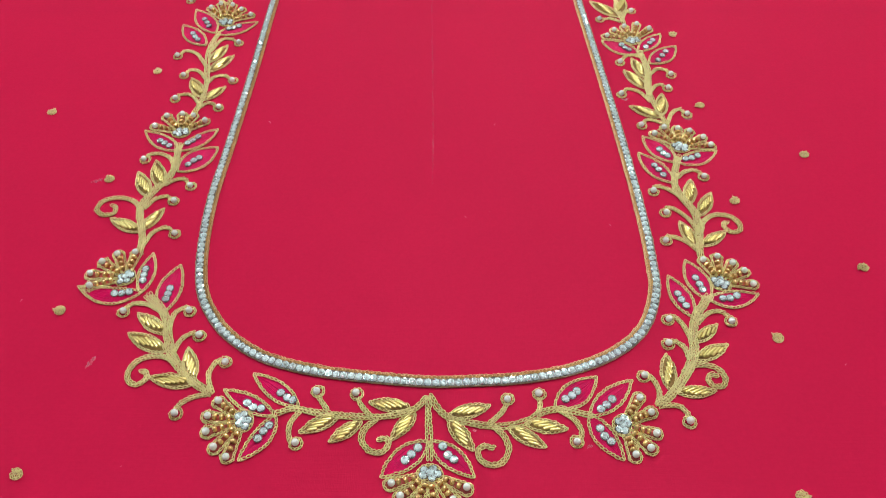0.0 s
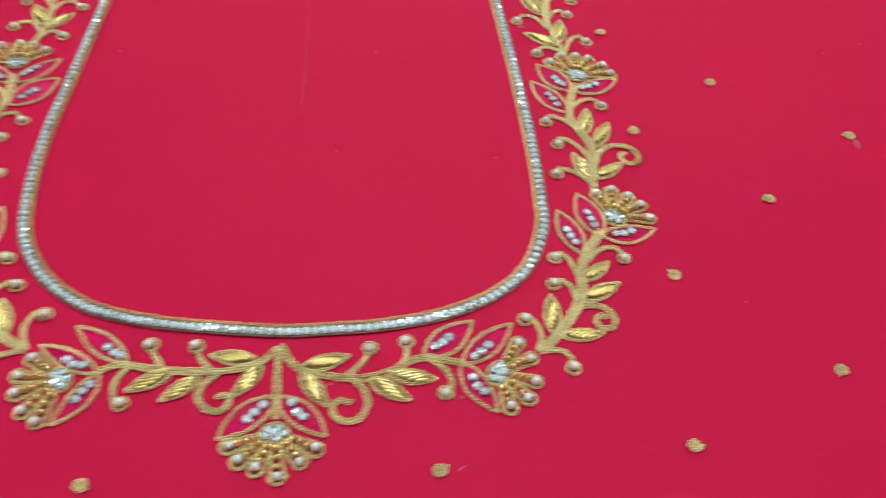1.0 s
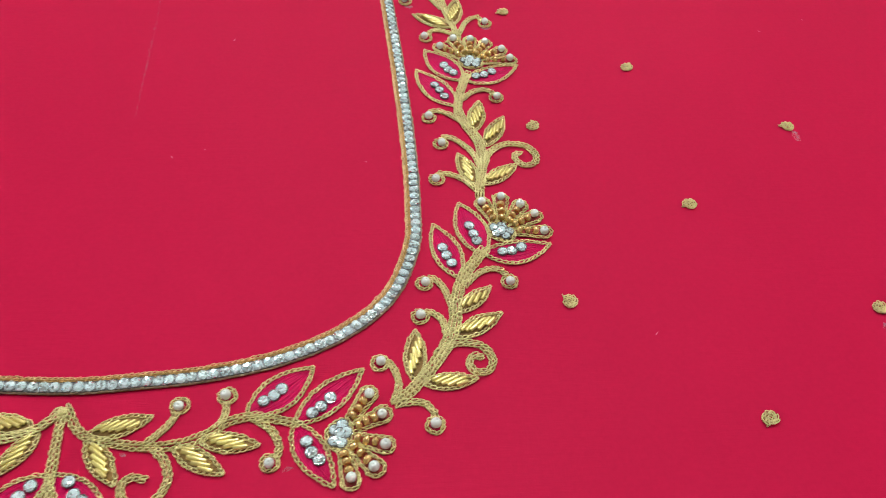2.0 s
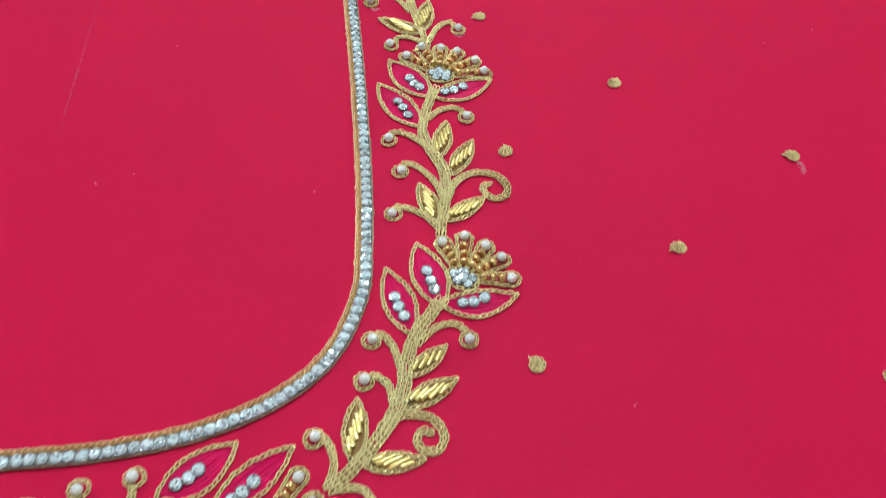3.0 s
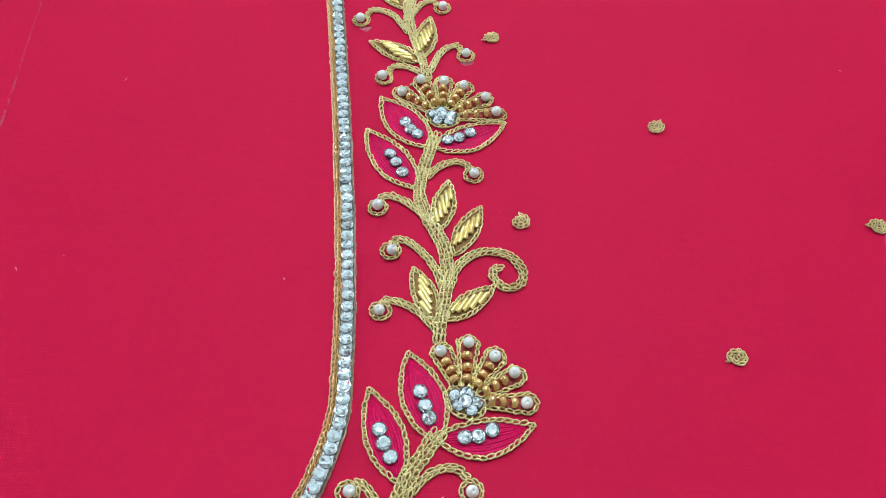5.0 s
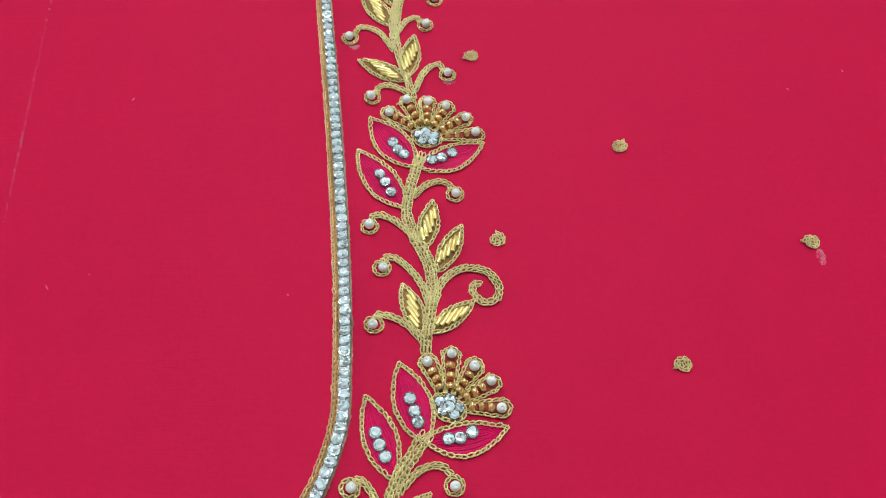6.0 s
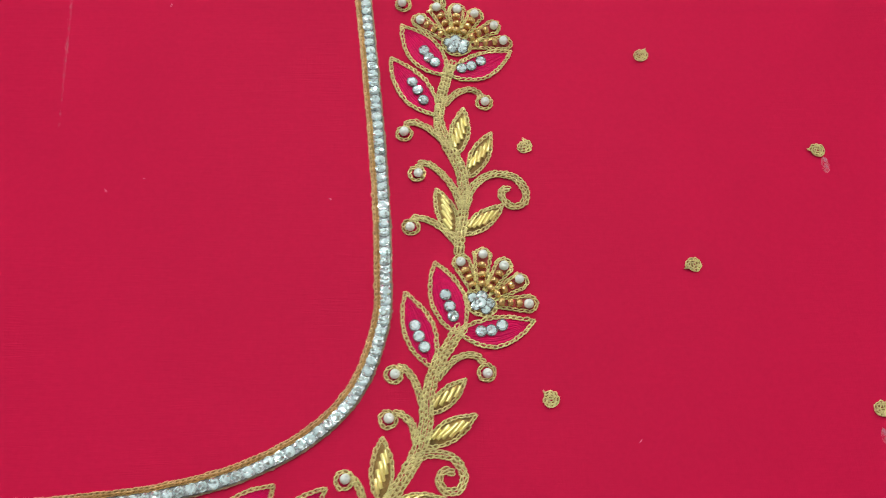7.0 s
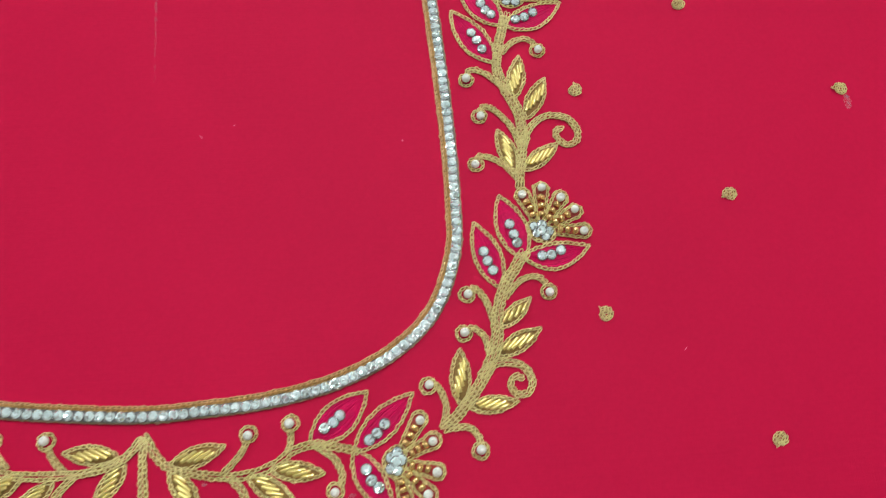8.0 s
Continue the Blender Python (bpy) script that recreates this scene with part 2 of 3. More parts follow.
def turned(profile, around, caps=True):
    """A bmesh of revolution about z from (radius, height) pairs, in millimetres."""
    bm = bmesh.new()
    rings = []
    for r, h in profile:
        rings.append([bm.verts.new((r * math.cos(2 * math.pi * k / around) / 1000, r * math.sin(2 * math.pi * k / around) / 1000, h / 1000)) for k in range(around)])
    for a, b in zip(rings, rings[1:]):
        for k in range(around):
            bm.faces.new((a[k], a[(k + 1) % around], b[(k + 1) % around], b[k]))
    if caps:
        bm.faces.new(rings[-1]), bm.faces.new(rings[0][::-1])
    return bm


def smooth(bm):
    for f in bm.faces:
        f.smooth = True
    return bm


def kept(name, bm, mat):
    mesh = bpy.data.meshes.new(name)
    bm.to_mesh(mesh)
    bm.free()
    mesh.materials.append(mat)
    return mesh


def pearl_mesh():
    ring = [(1.32 * math.sin(a), 1.32 - 1.32 * math.cos(a)) for a in np.linspace(0.28, math.pi - 0.22, 10)]
    return kept("pearl", smooth(turned([*ring, (0.25, 2.45)], 16)), PEARL)


def seed_bead_mesh():
    """An oblate glass bead lying on its side, its hole along x."""
    bm = turned([(0.28 + 0.0, -0.42), (0.55, -0.52), (0.74, -0.3), (0.80, 0.0), (0.74, 0.3), (0.55, 0.52), (0.28, 0.42)], 12)
    bm.transform(Matrix.Rotation(radians(90), 4, "Y"))
    return kept("seed_bead", smooth(bm), BEAD)


def bugle_mesh():
    """A glass tube, 1 mm long along x, with open-looking rounded ends."""
    bm = turned([(0.2, -0.5), (0.46, -0.5), (0.54, -0.475), (0.54, 0.475), (0.46, 0.5), (0.2, 0.5)], 8)
    bm.transform(Matrix.Rotation(radians(90), 4, "Y"))
    for f in bm.faces:
        f.smooth = len(f.verts) == 4
    return kept("bugle_bead", bm, BUGLE)


def stone_mesh(seed):
    """A round cut stone: girdle, steep crown facets and a star of table facets, each facet ground at a slope of its own."""
    rng = random.Random(seed)
    bm = bmesh.new()

    def ring(r, h, n, turn):
        return [(r * math.cos(2 * math.pi * (k + turn) / n), r * math.sin(2 * math.pi * (k + turn) / n), h) for k in range(n)]

    a, b, c = ring(1.22, 0.55, 16, 0), ring(1.18, 0.9, 16, 0), ring(0.82, 1.34, 8, 0.5)
    tip = (rng.uniform(-0.12, 0.12), rng.uniform(-0.12, 0.12), 1.22)
    facets = [(a[k], a[(k + 1) % 16], b[(k + 1) % 16], b[k]) for k in range(16)]
    for k in range(8):
        k2 = (k + 1) % 8
        facets += [(b[2 * k], b[2 * k + 1], b[(2 * k + 2) % 16], c[k]), (b[(2 * k + 2) % 16], c[k2], c[k]), (c[k], c[k2], tip)]
    for f in facets:
        top = len(f) == 3
        face = bm.faces.new([bm.verts.new((x / 1000, y / 1000, (z + (rng.uniform(-0.16, 0.16) if top else 0.0)) / 1000)) for x, y, z in f])
        # most facets take the painted glint, the rest truly mirror
        face.material_index = 1 if rng.random() < 0.8 else 0
    mesh = kept("crystal", bm, STONE)
    mesh.materials.append(GLINT)
    return mesh


def setting_mesh():
    """A round metal cup with four claws."""
    bm = smooth(turned([(0.9, 0.02), (1.28, 0.1), (1.38, 0.75), (1.34, 0.95), (1.24, 0.9), (1.24, 0.6)], 14, caps=False))
    for k in range(4):
        a = math.pi / 4 + k * math.pi / 2
        claw = Matrix.LocRotScale((1.2 * math.cos(a) / 1000, 1.2 * math.sin(a) / 1000, 0.00102), Euler((0, radians(-30), a)), (0.0004, 0.00035, 0.0003))
        bmesh.ops.create_icosphere(bm, subdivisions=1, radius=0.6, matrix=claw)
    return kept("setting", bm, CUP)


PEARL_MESH, BEAD_MESH, BUGLE_MESH, SETTING_MESH = pearl_mesh(), seed_bead_mesh(), bugle_mesh(), setting_mesh()
STONE_MESHES = [stone_mesh(k) for k in range(10)]


def at(x, y, z=0.0, turn=0.0, tilt=0.0, scale=(1, 1, 1)):
    return Matrix.LocRotScale((x / 1000, y / 1000, z / 1000), Euler((random.uniform(-tilt, tilt), random.uniform(-tilt, tilt), turn)), scale)


def crystal(x, y, ox, oy, parent, size=1.0, lift=0.0, setting=True):
    m = at(x - ox, y - oy, lift, random.uniform(0, 6.28), 0.14, (size, size, size * 0.68))
    ob = place("crystal", random.choice(STONE_MESHES), None, parent, m=m)
    if setting:
        place("setting", SETTING_MESH, None, ob)
    return ob


def pearl(x, y, ox, oy, parent, size=1.0, lift=0.05):
    s = size * random.uniform(0.88, 0.97)
    return place("pearl", PEARL_MESH, None, parent, m=at(x - ox, y - oy, lift, random.uniform(0, 6.28), 0.3, (s, s, s)))


def pad(outline, ox, oy, height, name, mat, parent):
    """A low cushion of laid thread inside an outline (millimetres)."""
    p = np.array(outline)
    c = p.mean(axis=0)
    bm = bmesh.new()
    rings = []
    for s, h in ((1.0, 0.03), (0.85, 0.7), (0.5, 0.95)):
        rings.append([bm.verts.new(((c[0] + (q[0] - c[0]) * s - ox) / 1000, (c[1] + (q[1] - c[1]) * s - oy) / 1000, height * h / 1000)) for q in p])
    top = bm.verts.new(((c[0] - ox) / 1000, (c[1] - oy) / 1000, height / 1000))
    n = len(p)
    for a, b in zip(rings, rings[1:]):
        for k in range(n):
            bm.faces.new((a[k], a[(k + 1) % n], b[(k + 1) % n], b[k]))
    for k in range(n):
        bm.faces.new((rings[-1][k], rings[-1][(k + 1) % n], top))
    bmesh.ops.recalc_face_normals(bm, faces=bm.faces[:])
    return part(name, smooth(bm), mat, parent)


def almond(bx, by, tx, ty, left, right):
    """The two sides, from base to tip, of a pointed leaf that bulges left and right of its axis by so many millimetres."""
    b, t = np.array([bx, by], float), np.array([tx, ty], float)
    u = t - b
    v = np.array([-u[1], u[0]]) / np.linalg.norm(u)
    s = np.linspace(0, 1, 25)
    bulge = np.sin(np.pi * s ** 0.9) ** 0.85
    return [b + u * s[:, None] + v * (side * bulge)[:, None] for side in (left, right)]


# ---------------------------------------------------------------- the kinds of motif
def stem(pts, w0, w1):
    """A vine's stem: rows of chain stitch side by side."""
    x, y = pts[0]
    p = curve(pts)
    n, s = normals(p), np.linspace(0, 1, len(p))[:, None]
    yarn = Yarn(x, y)
    w0, w1 = w0 * 1.12, w1 * 1.12
    rows = max(2, round(max(w0, w1) / 1.16))
    for k in range(rows):
        off = ((k + 0.5) / rows - 0.5) * (w0 + (w1 - w0) * s) + 0.12 * np.sin(s * 9 + k * 2)
        yarn.row(p + n * off, wide=1.2, lift=0.18 * (k % 2))
    ob = place("vine_stem", yarn.mesh("vine_stem"), ZARI, m=Matrix.Translation((x / 1000, y / 1000, BASE)))
    return tagged(ob, "gold chain-stitched vine stem on the crimson cloth", "embroidered stem", "vine stems")


def scroll(pts):
    """A curling tendril, two rows wide, that narrows to its rolled end."""
    x, y = pts[0]
    p = curve(pts)
    n, s = normals(p), np.linspace(0, 1, len(p))[:, None]
    yarn = Yarn(x, y)
    wide = 1.08 - 0.25 * s ** 3
    for k in range(2):
        yarn.row(p + n * ((k - 0.5) * wide), wide=1.08)
    ob = place("scroll_tendril", yarn.mesh("scroll_tendril"), ZARI, m=Matrix.Translation((x / 1000, y / 1000, BASE)))
    return tagged(ob, "curled gold chain-stitched tendril beside the vine", "embroidered tendril", "scroll tendrils")


def bud(pts, px, py):
    """A pearl in a ring of chain stitch at the end of a curved stalk."""
    x, y = pts[0]
    ob = thing("pearl_bud", x, y, "ivory pearl ringed with gold chain stitch on a curved stalk", "embroidered bud", "pearl buds")
    end = np.array(pts[-1])
    to = np.array([px, py]) - end
    stop = end + to * max(0.0, 1 - 1.75 / max(np.linalg.norm(to), 1e-6))
    p = curve([*pts, tuple(stop)] if np.linalg.norm(to) > 2.6 else pts)
    n, s = normals(p), np.linspace(0, 1, len(p))[:, None]
    yarn = Yarn(x, y)
    for side in (-1, 1):
        yarn.row(p + n * side * (0.47 - 0.08 * s), wide=0.98)
    place("stalk", yarn.mesh("stalk"), ZARI, ob)
    ring = Yarn(x, y)
    a = np.linspace(0, 2 * np.pi, 40) + random.uniform(0, 6)
    ring.row(np.column_stack([px + 1.85 * np.cos(a), py + 1.85 * np.sin(a)]), wide=1.05, pitch=1.25)
    place("ring", ring.mesh("ring"), ZARI, ob)
    pearl(px, py, x, y, ob)
    return ob


def leaf(bx, by, tx, ty):
    """A leaf outlined in chain stitch and filled with slanting bugle beads."""
    ob = thing("embroidered_leaf", bx, by, "gold leaf outlined in chain stitch, filled with bugle beads", "embroidered leaf", "beaded leaves")
    long = math.hypot(tx - bx, ty - by)
    half = 0.168 * long
    sides = almond(bx, by, tx, ty, half, -half)
    yarn = Yarn(bx, by)
    for p in sides:
        yarn.row(p, wide=1.1)
    place("outline", yarn.mesh("outline"), ZARI, ob)
    ring = np.vstack([sides[0][1:-1:2], sides[1][-2:0:-2]])
    pad(ring, bx, by, 0.35, "underlay", UNDER, ob)
    ang = math.atan2(ty - by, tx - bx)
    lean = random.uniform(0.2, 0.34) * (1 if bx > 0 else -1)
    u = np.array([math.cos(ang), math.sin(ang)])
    count = max(4, round(long / 2.6))
    for k in range(count):
        f = k / (count - 1)
        c = np.array([bx, by]) + u * long * (0.25 + 0.46 * f) + np.array([-u[1], u[0]]) * half * (0.5 - f) * math.copysign(0.95, lean)
        size = min(0.36 * long, 4.8) * random.uniform(0.86, 1.05) * (0.72 if k in (0, count - 1) else 1.0)
        place("bugle_bead", BUGLE_MESH, None, ob, m=Matrix.LocRotScale(((c[0] - bx) / 1000, (c[1] - by) / 1000, 0.0008 + random.uniform(0, 0.00015)),
              Euler((random.uniform(0, 0.7), random.uniform(-0.06, 0.06), ang + lean + random.uniform(-0.08, 0.08))), (size, 1, 0.85)))
    return ob


def satin(sides, ox, oy, parent):
    """Long satin stitches side by side from base to tip: each a low ridge, with ends of uneven length."""
    rng = np.random
    count, steps = 12, 14
    bm = bmesh.new()
    for k in range(count):
        a, b = (k - 0.12) / count, (k + 1.12) / count
        s0, s1 = rng.uniform(0.03, 0.09), rng.uniform(0.91, 0.97)
        high, sway = rng.uniform(0.2, 0.34), rng.uniform(-0.02, 0.02)
        rows = []
        for f in np.linspace(s0, s1, steps):
            i = f * 24
            p, q = (np.array([np.interp(i, range(25), e[:, c]) for c in (0, 1)]) for e in sides)
            shift = sway * math.sin(math.pi * f)
            rows.append([bm.verts.new((*((p + (q - p) * min(0.99, max(0.01, w + shift)) - (ox, oy)) / 1000), z / 1000))
                         for w, z in ((a, 0.1), (0.75 * a + 0.25 * b, high * 0.85), ((a + b) / 2, high), (0.25 * a + 0.75 * b, high * 0.85), (b, 0.1))])
        for r, t in zip(rows, rows[1:]):
            for n in range(4):
                bm.faces.new((r[n], r[n + 1], t[n + 1], t[n]))
    bmesh.ops.recalc_face_normals(bm, faces=bm.faces[:])
    return part("satin_fill", smooth(bm), SATIN, parent)


def petal_parts(ob, ox, oy, spec):
    """One open petal under ob: outline, satin filling and its row of crystals."""
    bx, by, tx, ty, left, right, stones = spec
    sides = almond(bx, by, tx, ty, left - 0.25, right + 0.25)
    yarn = Yarn(ox, oy)
    for p in sides:
        yarn.row(p, wide=1.15)
    petal = place("petal", yarn.mesh("petal"), ZARI, ob)
    satin(sides, ox, oy, petal)
    for x, y in stones:
        crystal(x, y, ox, oy, petal, 1.06, 0.2)


def open_leaf(bx, by, tx, ty, left, right, stones):
    ob = thing("open_leaf", bx, by, "gold-outlined open leaf with pink satin fill and three crystals", "embroidered leaf", "open leaves")
    petal_parts(ob, bx, by, (bx, by, tx, ty, left, right, stones))
    return ob


def flower(cx, cy, pearls, *petals):
    """A lotus: two open petals, a crystal heart and a fan of beaded petals that end in pearls."""
    ob = thing("embroidered_flower", cx, cy, "gold lotus with crystal heart, beaded fan petals and pearl tips", "embroidered flower", "lotus flowers")
    c = np.array([cx, cy], float)
    axis = np.mean([np.array(q) - c for q in pearls], axis=0)
    axis /= np.linalg.norm(axis)
    side = np.array([-axis[1], axis[0]])
    for spec in petals:
        petal_parts(ob, cx, cy, spec)
    a = np.linspace(0, 2 * np.pi, 49)
    heart = c + axis * (2.6 * np.cos(a) * (1 - 0.12 * np.cos(a)))[:, None] + side * (3.7 * np.sin(a) * (1 + 0.1 * np.cos(a)))[:, None]
    yarn = Yarn(cx, cy).row(heart, wide=1.1)
    centre = place("heart", yarn.mesh("heart"), ZARI, ob, "crystal cluster ringed with gold chain stitch")
    pad(heart[:-1:3], cx, cy, 0.4, "underlay", UNDER, centre)
    for k in range(6):
        a = k * 2 * math.pi / 5 + 0.3
        q = c if k == 5 else c + axis * 1.45 * math.cos(a) + side * 2.35 * math.sin(a)
        crystal(q[0], q[1], cx, cy, centre, random.uniform(0.9, 1.06), 0.35 + 0.25 * (k == 5))
    for q in pearls:
        q = np.array(q, float)
        d = q - c
        far = np.linalg.norm(d)
        u = d / far
        v = np.array([-u[1], u[0]])
        root = 1 / math.hypot(u @ axis / 3.2, u @ side / 4.3)
        s = np.linspace(0, np.pi, 19)
        loop = [c + u * (root - 0.4) + v * 0.95]
        loop += [q + v * 1.9 * math.cos(k) + u * 1.95 * math.sin(k) for k in s]
        loop += [c + u * (root - 0.4) - v * 0.95]
        yarn = Yarn(cx, cy).row(curve(loop), wide=1.0)
        fan = place("fan_petal", yarn.mesh("fan_petal"), ZARI, ob)
        pad(curve(loop, 1.0), cx, cy, 0.25, "underlay", RED_UNDER, fan)
        pearl(q[0], q[1], cx, cy, fan, 0.98, 0.3)
        space = far - 1.25 - root
        n = max(2, min(3, round(space / 1.35)))
        for k in range(n):
            w = c + u * (root + space * (k + 0.5) / n) + v * random.uniform(-0.15, 0.15)
            place("seed_bead", BEAD_MESH, None, fan, m=Matrix.LocRotScale(((w[0] - cx) / 1000, (w[1] - cy) / 1000, 0.00105),
                  Euler((0, random.uniform(-0.15, 0.15), math.atan2(u[1], u[0]) + random.uniform(-0.15, 0.15))), (max(0.95, min(1.35, space / n / 1.05)) * random.uniform(0.95, 1.05),) * 3))
    return ob


def dot(x, y):
    """A small wound knot of chain stitch with a loose thread end."""
    a = np.linspace(0, 2 * np.pi * 2.3, 70)
    r = 0.35 + 1.5 * a / a[-1]
    turn, squash = random.uniform(0, 6.28), random.uniform(0.9, 1.0)
    p = np.column_stack([x + r * np.cos(a + turn), y + squash * r * np.sin(a + turn)])
    yarn = Yarn(x, y).row(p, wide=1.05, pitch=1.15)
    tail = curve([p[-1], p[-1] + (p[-1] - [x, y]) * 0.2 + [0.2, 0.1], p[-1] + (p[-1] - [x, y]) * 0.35 + [-0.1, 0.3]])
    yarn.row(tail, wide=0.5, thick=0.1, pitch=0.8)
    ob = place("thread_knot", yarn.mesh("thread_knot"), ZARI, m=Matrix.Translation((x / 1000, y / 1000, BASE)))
    return tagged(ob, "small round knot of gold chain stitch on cloth", "embroidered knot", "scattered knots")


# ---------------------------------------------------------------- the added, unseen room and the table
def wall(name, *slabs):
    bm = bmesh.new()
    for s in slabs:
        box(*s, bm=bm)
    return tagged(part(name, bm, WALL), "plain cream painted wall, added out of view", "wall", kind="structure")


# walls and ceiling are unseen, added to enclose and reflect in the stones
LOW, HIGH = -0.76, 1.9
wall("wall_north", (-2.0, 2.4, LOW, 2.0, 2.5, HIGH))
wall("wall_south", (-2.0, -2.1, LOW, 2.0, -2.0, HIGH))
wall("wall_east", (2.0, -2.1, LOW, 2.1, 2.5, HIGH))
wall("wall_west", (-2.1, -2.1, LOW, -2.0, 0.2, HIGH), (-2.1, 1.6, LOW, -2.0, 2.5, HIGH), (-2.1, 0.2, LOW, -2.0, 1.6, 0.0), (-2.1, 0.2, 1.5, -2.0, 1.6, HIGH))
tagged(part("floor", box(-2.1, -2.1, LOW - 0.1, 2.1, 2.5, LOW), FLOOR), "brown tiled floor of the room", "floor", kind="structure")
tagged(part("ceiling", box(-2.1, -2.1, HIGH, 2.1, 2.5, HIGH + 0.1), CEILING), "plain white painted ceiling, added out of view", "ceiling", kind="structure")
# unseen window, added as a frame around the fill light
window = tagged(new("added_window"), "added, unseen white framed window in the cream wall", "window", kind="structure")
window.location = (-2.05, 0.9, 0.0)
for y0, y1, z0, z1 in ((-0.7, -0.64, 0, 1.5), (0.64, 0.7, 0, 1.5), (-0.64, 0.64, 0, 0.06), (-0.64, 0.64, 1.44, 1.5), (-0.025, 0.025, 0.06, 1.44)):
    part("window_frame", box(-0.03, y0, z0, 0.03, y1, z1, bevel=0.004), FRAME, window)
# unseen tube lamps, added to light the cloth and sparkle in stones
for lx, ly in TUBES:
    lamp = tagged(new("added_tube_lamp"), "added, unseen white ceiling tube lamp, switched on", "lamp", "ceiling lamps")
    lamp.location = (lx, ly, HIGH)
    part("housing", box(-0.62, -0.04, -0.06, 0.62, 0.04, 0.0, bevel=0.006), FRAME, lamp)
    tube = turned([(8, -600), (13, -596), (13, 596), (8, 600)], 12)
    tube.transform(Matrix.Translation((0, 0, -0.08)) @ Matrix.Rotation(radians(90), 4, "Y"))
    part("tube", smooth(tube), GLOW, lamp)
table = tagged(new("work_table"), "brown wooden work table under the cloth", "table")
table.location = (0, 0.25, LOW)
part("tabletop", box(-0.72, -0.62, 0.715, 0.72, 0.62, 0.7585, bevel=0.004), WOOD, table)
for x in (-0.66, 0.66):
    for y in (-0.56, 0.56):
        part("leg", box(x - 0.025, y - 0.025, 0.0, x + 0.025, y + 0.025, 0.715, bevel=0.004), WOOD, table)


def cloth():
    """The stretched silk: a sheet with thickness, faint waves and hemmed edges that hang over the table's edge."""
    bm = bmesh.new()
    nx, ny = 130, 120
    verts = []
    for j in range(ny + 1):
        for i in range(nx + 1):
            x, y = -0.76 + 1.52 * i / nx, -0.40 + 1.30 * j / ny
            over = max(0.0, abs(x) - 0.723, -0.373 - y, y - 0.873)
            z = BASE + 0.00012 * noise.noise((x * 9, y * 7, 0)) - 0.00008 - over * 2.2
            verts.append(bm.verts.new((x, y, z)))
    w = nx + 1
    for j in range(ny):
        for i in range(nx):
            bm.faces.new((verts[j * w + i], verts[j * w + i + 1], verts[(j + 1) * w + i + 1], verts[(j + 1) * w + i]))
    ob = part("fabric", smooth(bm), SILK)
    thick = ob.modifiers.new("thickness", "SOLIDIFY")
    thick.thickness, thick.offset = 0.0004, -1
    return tagged(ob, "crimson silk blouse cloth stretched flat over the table", "fabric", kind="structure")


cloth()


# ---------------------------------------------------------------- the jewelled neckline
def neckline(pts):
    x, y = pts[0]
    ob = thing("neckline_trim", x, y, "U-shaped neckline of set rhinestones edged with gold braid", "neckline trim")
    p = curve(pts, 0.25)
    n = normals(p)
    far = 0.25 * len(p)
    # the metal channel under the stones
    bm = bmesh.new()
    rows = []
    for k in range(0, len(p), 3):
        q, m, wob = p[k], n[k], 0.05 * math.sin(k * 0.9)
        rows.append([bm.verts.new(((q[0] + m[0] * o - x) / 1000, (q[1] + m[1] * o - y) / 1000, h / 1000))
                     for o, h in ((-1.45, 0.02), (-1.36 + wob, 0.95), (-1.15, 0.8), (1.15, 0.8), (1.3 + wob, 0.95), (1.36, 0.02))])
    for a, b in zip(rows, rows[1:]):
        for i in range(5):
            bm.faces.new((a[i], a[i + 1], b[i + 1], b[i]))
    bmesh.ops.recalc_face_normals(bm, faces=bm.faces[:])
    channel = part("cup_chain", bm, CUP, ob, "silver cup chain, coloured dark for the shade between stones")
    # inner braid, the dark cord beside it and the thin outer thread
    inner = Yarn(x, y, ZARI_WARM).row(p + n * 2.3, wide=0.95, pitch=1.3, lift=0.15)
    place("braid", inner.mesh("braid"), ZARI_WARM, ob, "copper-gold chain-stitched braid")
    cord = Yarn(x, y, CORD).row(p + n * 1.62, wide=0.85, pitch=1.3, thick=0.16, lift=0.35)
    place("cord", cord.mesh("cord"), CORD, ob, "antique gold cord")
    outer = Yarn(x, y, SILVER).row(p - n * 1.52, wide=0.55, pitch=1.3, thick=0.13, lift=0.2)
    place("edge_thread", outer.mesh("edge_thread"), SILVER, ob, "thin silver-gold thread")
    count = round(far / 2.5)
    for k in range(count):
        i = min(len(p) - 1, int((k + 0.5) / count * len(p)))
        q = p[i] + n[i] * random.uniform(-0.12, 0.12)
        s = random.uniform(0.94, 1.02)
        turn = math.atan2(n[i][1], n[i][0]) + random.uniform(-0.2, 0.2)
        lie = Euler((random.uniform(-0.1, 0.2), random.uniform(-0.12, 0.12), turn))
        place("rhinestone", random.choice(STONE_MESHES), None, ob,
              m=Matrix.LocRotScale(((q[0] - x) / 1000, (q[1] - y) / 1000, 0.0005), lie, (s * 1.1, s * 0.97, s * 0.74)))
    return ob


neckline([(-81.5, 395.0), (-82.4, 360.0), (-83.2, 312.6), (-84.8, 261.9), (-85.9, 231.3), (-84.4, 204.6), (-80.7, 185.3), (-74.2, 172.9), (-65.6, 163.6), (-52.9, 155.8),
          (-35.5, 151.0), (-16.9, 148.6), (1.6, 147.2), (16.0, 147.7), (31.2, 148.9), (48.4, 152.5), (63.6, 159.5), (74.6, 169.9), (80.8, 185.2), (81.9, 200.0),
          (81.6, 225.0), (79.6, 262.0), (76.6, 303.0), (73.2, 344.0), (71.0, 371.0), (69.8, 395.0)])

